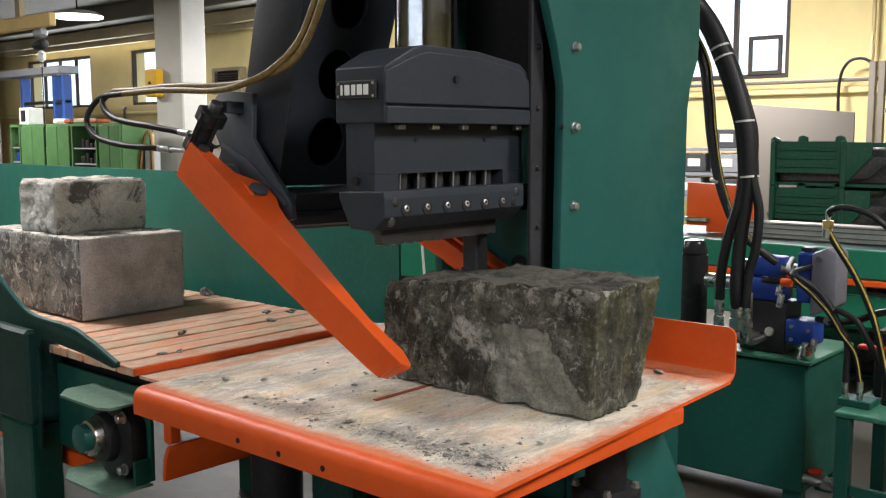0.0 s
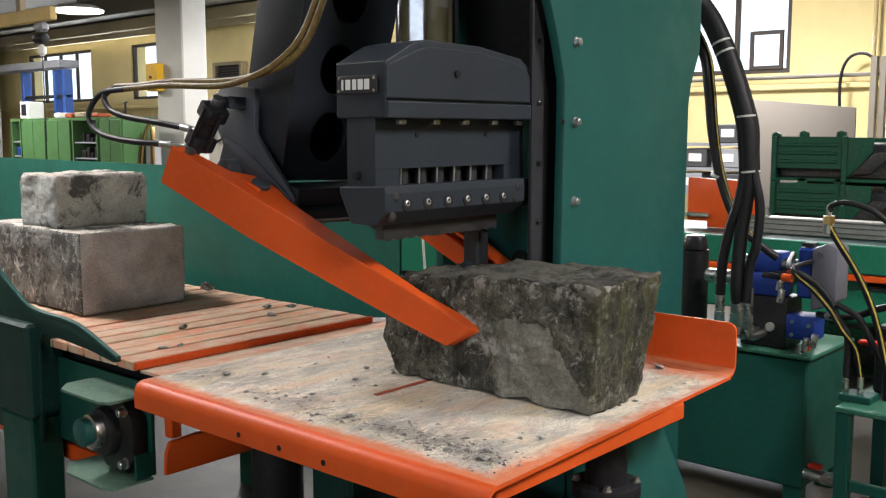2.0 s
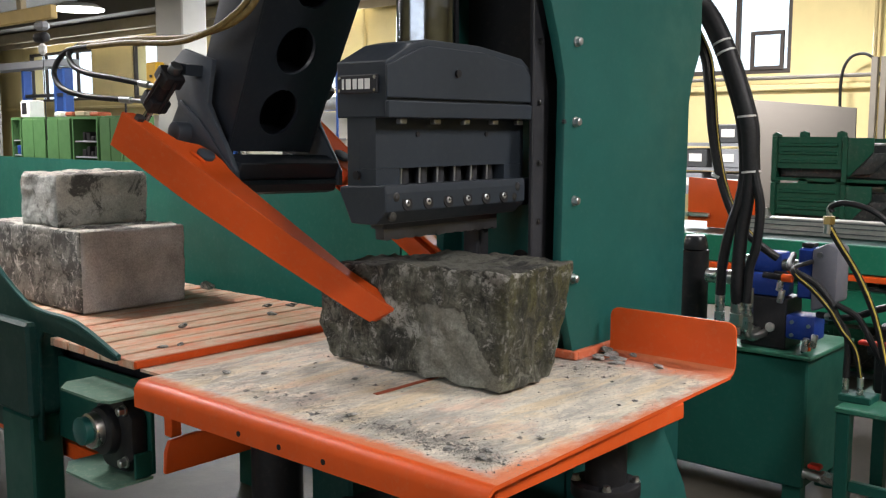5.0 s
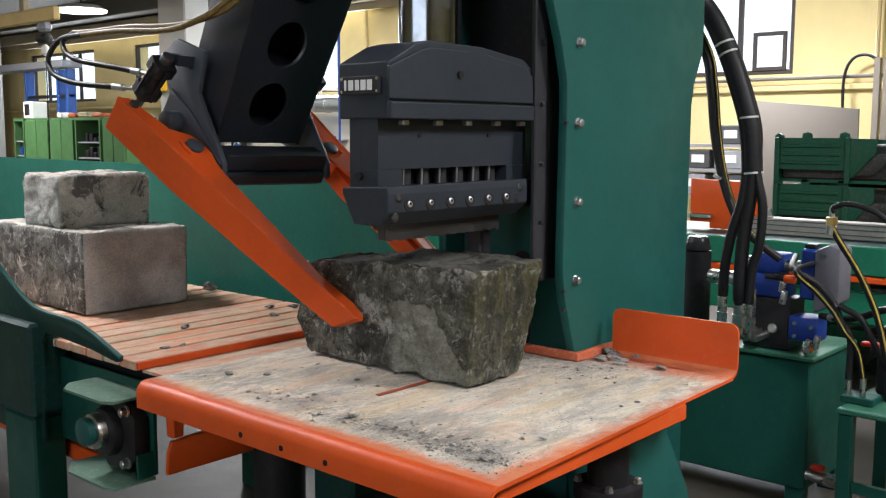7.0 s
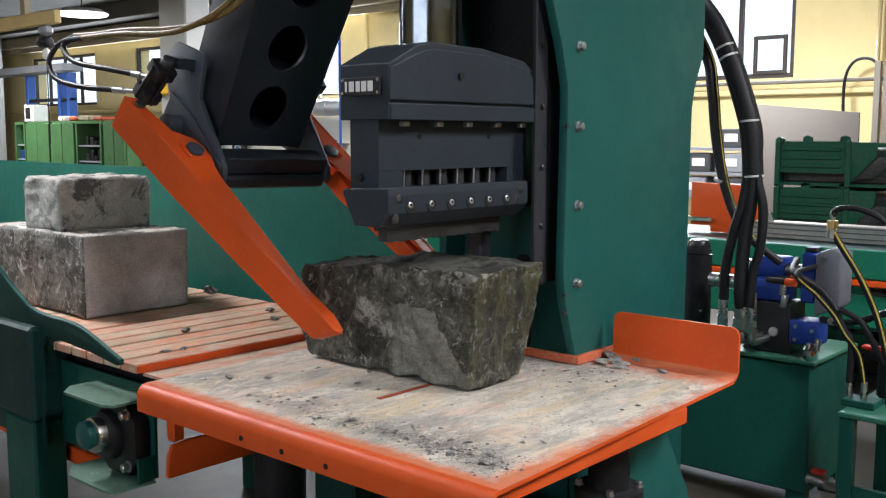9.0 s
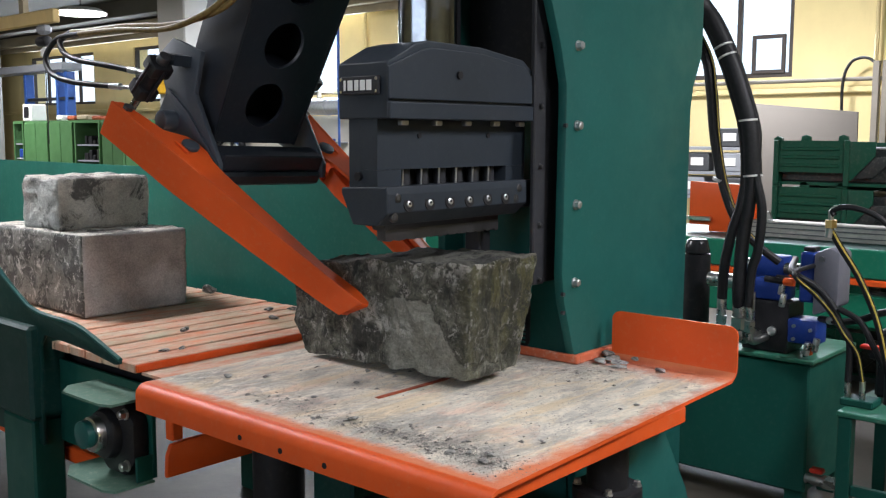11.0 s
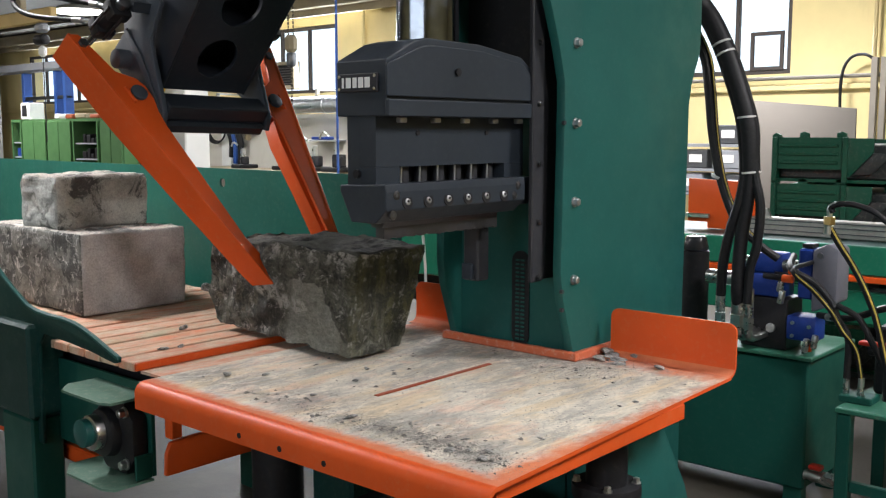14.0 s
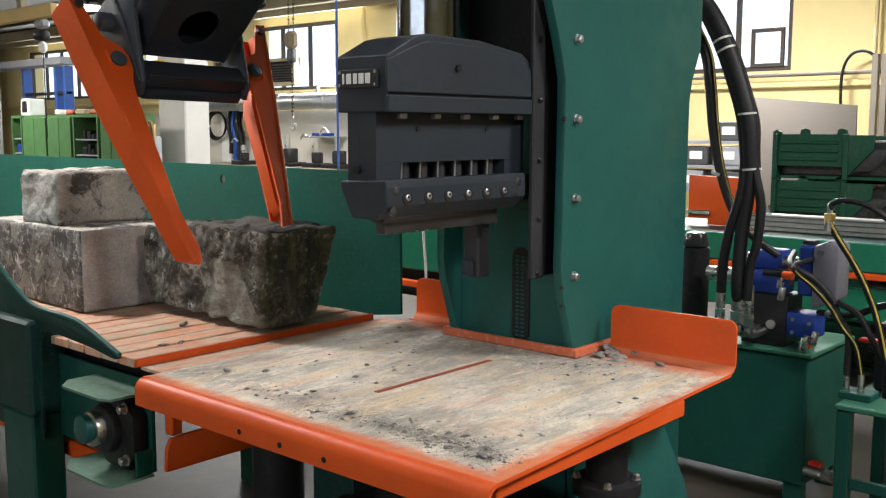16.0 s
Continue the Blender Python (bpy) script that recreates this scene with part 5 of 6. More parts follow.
def jaw(t, s, pin):
    """A folded orange jaw. It hangs along -z from its pin, which points along y; s: -1 for the jaw towards the camera's side."""
    out = []
    o = Vector(pin)
    # cover plate, outline as outward distance and height; the outer face follows its long edge
    rim = [(0.112, 0.285), (0.080, -0.06), (0.040, -0.43), (0.012, -0.66), (0.0, -0.78), (-0.008, -0.835)]
    lid = rim + [(-0.026, -0.849), (-0.040, -0.839), (-0.050, -0.78), (-0.026, -0.64), (-0.026, -0.34), (-0.026, -0.15), (-0.034, -0.085), (-0.052, -0.035), (-0.052, 0.025), (-0.035, 0.062), (0.028, 0.105), (0.072, 0.275)]

    def along(points):
        return [(o.x + s * u, o.z + z) for u, z in points]

    def cut(b):
        for v in b.verts:
            low = min(1.0, max(0.0, (-0.66 - (v.co.z - o.z)) / 0.19))
            v.co.z += low * max(0.0, v.co.y - o.y) / 0.12 * 0.05
            slim = min(1.0, max(0.0, (-0.10 - (v.co.z - o.z)) / 0.72))
            if v.co.y > o.y + 0.008:
                v.co.y = o.y + 0.008 + (v.co.y - o.y - 0.008) * (1 - 0.36 * slim)
        return b

    bm = bmesh.new()
    prism(bm, along(lid), "y", o.y - 0.006, o.y + 0.006, 0.0025)
    j = part("jaw", bm, ORANGE, t, "orange folded steel gripper jaw", at=pin, smooth=15)
    part("rear_cover", cut(made(prism, along([(u - 0.004, z) for u, z in rim] + [(-0.03, -0.85), (-0.02, -0.64), (-0.005, -0.34), (0.02, 0.0), (0.06, 0.28)]), "y", o.y + 0.112, o.y + 0.122, 0.002)), ORANGE, j, smooth=15)
    part("outer_face", cut(made(prism, along([(u + 0.004, z) for u, z in rim] + [(u - 0.006, z) for u, z in rim[::-1]]), "y", o.y - 0.008, o.y + 0.124, 0.002)), ORANGE_RUBBED, j, smooth=15)
    part("tip_block", cut(made(prism, along([(-0.009, -0.835), (-0.026, -0.849), (-0.040, -0.839), (-0.048, -0.775), (-0.007, -0.735)]), "y", o.y + 0.0065, o.y + 0.1115, 0.004)), ORANGE_RUBBED, j, "scuffed jaw tip")
    # added plate: hides the brightly lit inside of the open channel
    part("inner_plate", cut(made(prism, along([(u - 0.018, z) for u, z in rim[1:4]] + [(-0.020, -0.62), (-0.020, -0.34), (-0.018, -0.15), (0.0, -0.06)]), "y", o.y + 0.036, o.y + 0.108, 0.002)), ORANGE_RUBBED, j, "plate added to keep the open jaw channel dark")
    part("pin_head", made(rod, o + Vector((0, -0.006, 0)), o + Vector((0, -0.020, 0)), 0.031, seg=28, bevel=0.003), YOKE_GREY, j, "round grey pin head")
    part("pin", made(rod, o + Vector((0, -0.005, 0)), o + Vector((0, 0.135, 0)), 0.02), DULL_STEEL, j)
    part("pin_keeper", made(box, (o.x + s * 0.038 - 0.006, o.y - 0.016, o.z - 0.035), (o.x + s * 0.038 + 0.006, o.y - 0.0062, o.z + 0.035), 0.003), ORANGE, j)
    part("tail_pin", made(rod, o + Vector((s * 0.082, -0.006, 0.235)), o + Vector((s * 0.082, -0.018, 0.235)), 0.018, seg=6), DULL_STEEL, j)
    return j


# ---- hydraulic unit and the things behind it ----


def power_unit():
    t = thing("hydraulic_unit", (4.2, 1.9, 0), "green hydraulic oil tank with motor, valves and hoses", "hydraulic unit")
    part("tank", made(box, (3.95, 1.485, 0.11), (4.42, 2.6, 0.66), 0.008), GREEN, t, "green oil tank")
    part("tank_lid", made(box, (3.93, 1.465, 0.664), (4.44, 2.62, 0.682), 0.004), GREEN_LID, t)
    for x, y in ((3.97, 1.50), (4.34, 1.50), (3.97, 2.5)):
        part("foot", made(box, (x, y, 0), (x + 0.06, y + 0.08, 0.11), 0.004), GREEN, t)
    v = part("drain_valve", made(rod, (3.93, 1.40, 0.19), (3.93, 1.475, 0.19), 0.022, bevel=0.004), STEEL, t, "steel drain valve")
    part("valve_nut", made(rod, (3.93, 1.30, 0.19), (3.93, 1.40, 0.19), 0.03, seg=6), STEEL, v)
    part("valve_lever", made(box, (3.91, 1.40, 0.22), (3.95, 1.455, 0.242), 0.006), RED, v, "red lever")
    part("lid_bracket", made(prism, [(3.98, 0.684), (4.11, 0.684), (4.11, 0.745), (4.0, 0.735), (3.98, 0.715)], "y", 1.52, 1.528), GREEN, t)
    # motor
    m = part("motor", made(rod, (4.12, 2.09, 0.684), (4.12, 2.09, 1.06), 0.062, seg=32), BLACK, t, "black upright electric motor")
    part("motor_cap", made(rod, (4.12, 2.09, 1.062), (4.12, 2.09, 1.13), 0.062, 0.045, 32, 0.012), BLACK_GLOSS, m, "shiny black motor cap")
    # manifold
    part("manifold", made(box, (3.99, 1.60, 0.684), (4.16, 1.80, 0.90), 0.004), BLACK, t, "black valve manifold block")
    part("pressure_plug", made(rod, (3.99, 1.665, 0.775), (3.975, 1.665, 0.775), 0.02, bevel=0.003), STEEL, t)
    b = part("valve", made(box, (4.0, 1.62, 0.902), (4.12, 1.83, 1.0), 0.015, 2), BLUE, t, "blue hydraulic valve")
    part("coil", made(rod, (4.05, 1.84, 0.96), (4.05, 1.99, 0.96), 0.032), STEEL, b)
    part("coil", made(rod, (4.05, 1.99, 0.962), (4.05, 2.0, 0.962), 0.02), BLACK, b)
    part("knob", made(rod, (4.0, 1.57, 1.02), (4.0, 1.60, 1.02), 0.014), ORANGE, b, "orange knob")
    b = part("valve", made(box, (4.02, 1.64, 1.002), (4.12, 1.79, 1.09), 0.012, 2), BLUE, t, "blue hydraulic valve")
    part("coil", made(rod, (4.06, 1.79, 1.04), (4.06, 1.86, 1.04), 0.028), STEEL, b)
    part("coil", made(rod, (4.04, 1.56, 1.04), (4.04, 1.639, 1.04), 0.026), STEEL, b)
    part("solenoid", made(rod, (4.0, 1.59, 1.0), (4.0, 1.66, 1.0), 0.016), BLACK, b)
    b = part("valve", made(box, (3.98, 1.475, 0.735), (4.10, 1.60, 0.84), 0.012, 2), BLUE, t, "blue hydraulic valve")
    for y, z in ((1.50, 0.80), (1.57, 0.81), (1.57, 0.755)):
        part("cap_screw", made(rod, (3.98, y, z), (3.972, y, z), 0.008, seg=10), STEEL, b)
    part("knob", made(rod, (3.97, 1.50, 0.70), (3.97, 1.50, 0.73), 0.016), ORANGE, b, "orange knob")
    b = part("filter_head", made(box, (4.0, 1.50, 0.91), (4.10, 1.565, 1.12), 0.008), BLUE, t, "blue filter head")
    part("filter_cap", made(box, (4.02, 1.51, 1.122), (4.08, 1.56, 1.14), 0.004), BLACK, b)
    g = part("junction_box", made(prism, [(1.50, 0.86), (1.43, 0.89), (1.395, 0.91), (1.395, 1.13), (1.44, 1.15), (1.50, 1.12)], "x", 3.98, 4.12, 0.012), BOX_GREY, t, "grey junction box")
    part("box_plug", made(rod, (3.981, 1.465, 1.10), (3.97, 1.465, 1.10), 0.012), DULL_STEEL, g)
    part("plug", made(rod, (3.93, 1.555, 1.0), (3.93, 1.60, 1.0), 0.017, bevel=0.003), ORANGE, t, "orange plug")
    part("solenoid", made(rod, (3.93, 1.60, 1.0), (3.93, 1.68, 1.004), 0.013), BLACK, t)
    for y, z in ((1.505, 0.70), (1.47, 0.72), (1.615, 0.89), (1.62, 0.94)):
        part("elbow", made(rod, (3.95, y, z), (3.95, y - 0.01, z + 0.055), 0.014, seg=12, bevel=0.003), STEEL, t, "bright steel elbow")
    # hose bundle coming down from the machine
    w = thing("hose_bundle", (3.8, 1.75, 0.684), "thick black hydraulic hoses hanging from the machine to the valves", "hoses")
    main = [(3.55, 2.06, 2.35), (3.66, 2.01, 2.26), (3.78, 1.945, 2.14), (3.8, 1.884, 2.045), (3.8, 1.809, 1.893), (3.8, 1.741, 1.71), (3.8, 1.713, 1.597), (3.8, 1.699, 1.437), (3.8, 1.706, 1.322), (3.8, 1.727, 1.159), (3.8, 1.735, 0.947), (3.85, 1.735, 0.82)]
    part("hose", made(tube, main, 0.027, 14), RUBBER, w, "thick black hose")
    part("sleeve", made(tube, [Vector(p) + Vector((0.01, 0, 0)) for p in main[1:8]], 0.038, 16), RUBBER, w, "black protective sleeve")
    part("hose", made(tube, [Vector(p) + Vector((0.02, -0.022, 0)) for p in main[:7]] + [(3.8, 1.680, 1.44), (3.8, 1.650, 1.30), (3.8, 1.659, 1.141), (3.8, 1.684, 1.046), (3.8, 1.693, 0.90)], 0.019), RUBBER, w)
    part("hose", made(tube, [Vector(p) + Vector((0.0, 0.024, 0)) for p in main[:8]] + [(3.79, 1.735, 1.32), (3.79, 1.77, 1.203), (3.8, 1.802, 1.059), (3.82, 1.818, 0.92)], 0.021), RUBBER, w)
    part("hose", made(tube, [(3.7, 2.03, 2.2), (3.85, 1.956, 1.949), (3.85, 1.919, 1.785), (3.85, 1.895, 1.596), (3.85, 1.852, 1.408), (3.85, 1.783, 1.246), (3.87, 1.706, 1.157), (3.92, 1.62, 1.08)], 0.017), RUBBER, w)
    part("hose", made(tube, [(3.7, 2.02, 2.2), (3.86, 1.935, 1.949), (3.86, 1.898, 1.785), (3.86, 1.876, 1.596), (3.86, 1.838, 1.408), (3.86, 1.77, 1.246), (3.87, 1.69, 1.157)], 0.009), RUBBER, w, "black hose with a yellow stripe")
    part("stripe", made(tube, [Vector(p) + Vector((-0.72, -0.55, 0.25)) * 0.009 for p in [(3.7, 2.02, 2.2), (3.86, 1.935, 1.949), (3.86, 1.898, 1.785), (3.86, 1.876, 1.596), (3.86, 1.838, 1.408), (3.86, 1.77, 1.246), (3.87, 1.69, 1.157)]], 0.009 * 0.3, 6), STRIPE, w, "thin yellow stripe")
    for p, r in (((3.805, 1.842, 1.96), 0.0), ((3.805, 1.823, 1.92), 0.0), ((3.81, 1.727, 1.66), 0.0), ((3.81, 1.700, 1.437), 0.0)):
        d = Vector((0, -0.4, -0.9)) if p[2] > 1.8 else Vector((0, -0.1, -1))
        bm = made(rod, Vector(p) - d * 0.004, Vector(p) + d * 0.004, 0.0400, seg=28)
        part("cable_tie", bm, TIE, w, "pale cable tie")
    bm = made(rod, (3.852, 1.868, 1.409), (3.852, 1.864, 1.42), 0.026)
    part("cable_tie", bm, TIE, w, "pale cable tie")
    for y, z0, r in ((1.818, 0.80, 0.020), (1.735, 0.80, 0.032), (1.693, 0.79, 0.020)):
        f = part("hose_fitting", made(rod, (3.82, y, z0 + 0.05), (3.82, y, z0 + 0.17), r, seg=18, bevel=0.003), STEEL, w, "steel hose fitting")
        part("fitting_nut", made(rod, (3.82, y, z0), (3.82, y, z0 + 0.048), r * 1.2, seg=6), STEEL, f)
        part("elbow", made(tube, [(3.82, y, z0), (3.83, y, z0 - 0.03), (3.88, y, z0 - 0.045), (3.99, y, z0 - 0.045)], r * 0.85), STEEL, f)
    # loose hoses to the bench
    w = thing("loose_hoses", (3.7, 1.3, 0.6), "black and yellow-striped hydraulic hoses looping to a bench", "hoses")
    part("hose", made(tube, [(3.98, 1.50, 1.07), (3.72, 1.475, 1.065), (3.7, 1.384, 0.997), (3.7, 1.317, 0.929), (3.7, 1.271, 0.859), (3.7, 1.217, 0.79), (3.7, 1.192, 0.68)], 0.0095), RUBBER, w, "black hose with a yellow stripe")
    part("stripe", made(tube, [Vector(p) + Vector((-0.72, -0.55, 0.25)) * 0.0095 for p in [(3.98, 1.50, 1.07), (3.72, 1.475, 1.065), (3.7, 1.384, 0.997), (3.7, 1.317, 0.929), (3.7, 1.271, 0.859), (3.7, 1.217, 0.79), (3.7, 1.192, 0.68)]], 0.0095 * 0.3, 6), STRIPE, w, "thin yellow stripe")
    part("hose", made(tube, [(3.99, 1.58, 1.09), (3.75, 1.495, 1.069), (3.75, 1.40, 1.02), (3.74, 1.33, 0.955), (3.72, 1.29, 0.89), (3.71, 1.25, 0.83), (3.7, 1.245, 0.68)], 0.0135), RUBBER, w)
    part("hose", made(tube, [(3.95, 1.45, 0.86), (3.80, 1.32, 0.885), (3.75, 1.229, 0.911), (3.72, 1.134, 0.955), (3.7, 1.0, 0.99)], 0.0135), RUBBER, w)
    part("hose", made(tube, [(3.7, 1.337, 1.25), (3.7, 1.30, 1.19), (3.7, 1.231, 1.088), (3.7, 1.175, 0.978), (3.7, 1.14, 0.88), (3.7, 1.10, 0.72)], 0.0125), RUBBER, w, "black hose with a yellow stripe")
    part("stripe", made(tube, [Vector(p) + Vector((-0.72, -0.55, 0.25)) * 0.0125 for p in [(3.7, 1.337, 1.25), (3.7, 1.30, 1.19), (3.7, 1.231, 1.088), (3.7, 1.175, 0.978), (3.7, 1.14, 0.88), (3.7, 1.10, 0.72)]], 0.0125 * 0.3, 6), STRIPE, w, "thin yellow stripe")
    part("hose", made(tube, [(3.7, 1.325, 1.30), (3.7, 1.333, 1.318), (3.7, 1.30, 1.334), (3.7, 1.24, 1.332), (3.7, 1.16, 1.30), (3.7, 1.07, 1.21), (3.7, 0.98, 1.05)], 0.011), RUBBER, w)
    part("hose", made(tube, [(3.72, 1.30, 0.95), (3.72, 1.22, 0.91), (3.72, 1.17, 0.83), (3.74, 1.13, 0.74)], 0.012), RUBBER, w)
    part("fitting", made(rod, (3.7, 1.336, 1.255), (3.7, 1.336, 1.285), 0.022, seg=6), BRASS, w, "brass hose fitting")
    part("fitting", made(tube, [(3.7, 1.336, 1.285), (3.7, 1.337, 1.315), (3.7, 1.32, 1.331), (3.7, 1.285, 1.334)], 0.010), STEEL, w)
    part("fitting", made(rod, (3.7, 1.338, 1.22), (3.7, 1.336, 1.253), 0.018, seg=12), STEEL, w)
    part("fitting", made(rod, (3.87, 1.385, 0.872), (3.82, 1.335, 0.884), 0.016, seg=12), STEEL, w)
    for y in (1.192, 1.245):
        part("fitting", made(rod, (3.7, y, 0.62), (3.7, y, 0.69), 0.012, seg=12), STEEL, w)


def test_bench():
    t = thing("hose_bench", (3.75, 1.1, 0), "green steel bench frame with hose connections", "bench")
    for y in (1.235, 0.72):
        for x in (3.58, 4.0):
            part("leg", made(box, (x, y - 0.05, 0), (x + 0.05, y, 0.575), 0.004), GREEN, t)
    part("top", made(box, (3.57, 0.65, 0.577), (4.06, 1.24, 0.597), 0.004), GREEN_LID, t)
    part("rail", made(box, (3.59, 0.725, 0.28), (3.62, 1.184, 0.32), 0.004), GREEN, t)
    part("terminal_block", made(box, (3.66, 1.14, 0.598), (3.76, 1.26, 0.625), 0.004), GREEN, t)
    c = part("stop_valve", made(rod, (3.8, 1.2, 0.78), (3.8, 1.07, 0.78), 0.022, bevel=0.004), BLACK, t, "black stop valve")
    part("valve_lever", made(box, (3.76, 1.08, 0.80), (3.80, 1.23, 0.815), 0.004), RED, c, "red lever")
    part("valve_body", made(rod, (3.8, 1.10, 0.598), (3.8, 1.10, 0.76), 0.045), BLACK, t)
    part("valve_body", made(box, (3.86, 1.08, 0.598), (3.98, 1.2, 0.86), 0.01), BLACK, t)


def far_machines():
    # second conveyor frame behind the unit
    t = thing("conveyor_frame", (5.2, 2.0, 0), "green second conveyor frame with orange edge strips", "conveyor")
    part("side_beam", made(box, (5.0, 0.4, 0.89), (5.05, 4.6, 1.035), 0.006), GREEN_MID, t)
    part("edge_strip", made(box, (4.985, 0.4, 0.855), (5.06, 4.6, 0.886), 0.004), ORANGE, t, "orange edge strip")
    part("lower_beam", made(box, (5.03, 0.4, 0.64), (5.08, 4.6, 0.80), 0.006), GREEN_MID, t)
    for y in (0.9, 2.7, 4.3):
        part("post", made(box, (5.09, y, 0), (5.19, y + 0.1, 1.03), 0.006), GREEN, t)
    part("deck", made(box, (5.06, 0.4, 0.98), (5.9, 4.6, 1.02)), GREEN_DARK, t)
    t = thing("orange_guard", (5.5, 2.6, 1.02), "tall orange sheet guard with a cut-out corner", "guard")
    part("sheet", made(prism, [(2.42, 1.022), (2.72, 1.022), (2.72, 1.06), (2.85, 1.06), (2.85, 1.322), (2.42, 1.306)], "x", 5.5, 5.515, 0.003), ORANGE, t)
    part("latch", made(box, (5.47, 2.70, 1.085), (5.498, 2.86, 1.11), 0.004), STEEL, t)
    # aluminium profile beam on the deck
    t = thing("aluminium_beam", (5.45, 1.9, 1.02), "pale aluminium profile beam lying on the frame", "beam")
    bm = made(box, (5.40, 1.62, 1.022), (5.52, 2.42, 1.115), 0.004)
    part("profile", bm, ALU, t)
    for z in (1.045, 1.075, 1.10):
        part("groove", made(box, (5.394, 1.63, z), (5.3995, 2.41, z + 0.006)), DULL_STEEL, t)
    part("end_plate", made(box, (5.38, 1.58, 1.022), (5.54, 1.617, 1.11), 0.004), ALU, t)
    part("lug", made(prism, [(2.30, 1.117), (2.38, 1.117), (2.38, 1.15), (2.36, 1.165), (2.32, 1.165)], "x", 5.44, 5.46), ALU, t)
    # stacked steel crates with hopper fronts
    for k, (z0, y0) in enumerate(((0.96, 1.85), (1.27, 1.85), (0.96, 1.28), (1.27, 1.28), (0.65, 1.85), (0.34, 1.85), (0.03, 1.85))):
        steel_crate(6.5, y0, z0)
    solid("crate_stand", made(box, (6.5, 1.2, 0), (7.3, 2.78, 0.028)), DULL_STEEL, "low steel base under stacked crates", "pallet")
    solid("crate_stand", made(box, (6.52, 1.2, 0.03), (7.3, 1.8, 0.955), 0.01), GREEN_DARK, "dark green steel stand under crates", "stand")
    # leaning board and rack by the wall
    bm = made(prism, [(2.70, 0.0), (3.62, 0.0), (3.61, 1.87), (2.72, 1.785)], "x", 8.0, 8.02, 0.002)
    solid("hardboard_sheet", bm, BOARD, "large brown hardboard sheet standing upright", "board")
    t = thing("wall_rack", (9.5, 4.6, 0), "grey metal rack with dark boxes", "rack")
    for y in (4.2, 5.2):
        part("upright", made(box, (9.4, y, 0), (9.44, y + 0.04, 1.82)), LIGHT_GREY, t)
    for z in (0.5, 0.95, 1.2, 1.45):
        part("shelf", made(box, (9.35, 4.2, z), (9.8, 5.24, z + 0.03)), LIGHT_GREY, t)
    for y, z, c in ((4.3, 1.232, LIGHT_GREY), (4.65, 1.232, DULL_STEEL), (4.3, 1.482, DULL_STEEL), (4.7, 0.982, LIGHT_GREY), (4.25, 0.982, DULL_STEEL)):
        b = thing("storage_box", (9.5, y + 0.15, z), "grey storage box on a metal rack", "box", "rack boxes")
        part("body", made(box, (9.36, y, z), (9.7, y + 0.3, z + 0.19), 0.01), c, b)
        part("label_sheet", made(box, (9.352, y + 0.06, z + 0.06), (9.358, y + 0.2, z + 0.14)), WHITE_PAINT, b)
    # ladder-like rack posts on the right
    t = thing("pipe_rack", (9.0, 2.6, 0), "pale steel pipe rack beside the wall", "rack")
    for y in (2.90, 2.82):
        part("post", made(box, (9.0, y, 0), (9.06, y + 0.05, 2.25)), PIPE_GREY, t)
    for z in (0.6, 1.2, 1.8):
        part("rung", made(box, (9.01, 2.2, z), (9.05, 2.819, z + 0.04)), PIPE_GREY, t)
    # far green machine under the splitting head's gap
    t = thing("frame_rail", (4.3, 4.4, 0), "green steel rail of a machine behind the table", "rail")
    part("beam", made(box, (4.3, 2.9, 0.75), (4.35, 5.3, 1.10), 0.006), GREEN_MID, t)
    part("edge_strip", made(box, (4.28, 2.9, 0.645), (4.34, 5.3, 0.68), 0.004), ORANGE, t)
    part("top_strip", made(box, (4.32, 2.9, 1.13), (4.37, 5.3, 1.17), 0.004), ORANGE, t)
    # black strip added behind the gap under the beam, in place of its shade
    part("lower_beam", made(box, (4.42, 2.9, 0.56), (4.47, 4.99, 0.76), 0.006), BLACK, t)
    for y in (3.0, 5.1):
        part("post", made(box, (4.372, y, 0), (4.418, y + 0.1, 1.17), 0.006), GREEN, t)
    solid("white_cable", made(tube, [(3.6, 3.29, 0.0), (3.6, 3.30, 0.5), (3.6, 3.30, 0.86), (3.6, 3.31, 1.0), (3.6, 3.325, 1.15), (3.6, 3.34, 1.25), (3.62, 3.40, 1.3)], 0.007), WHITE_PAINT, "thin white cable hanging behind the table", "cable")


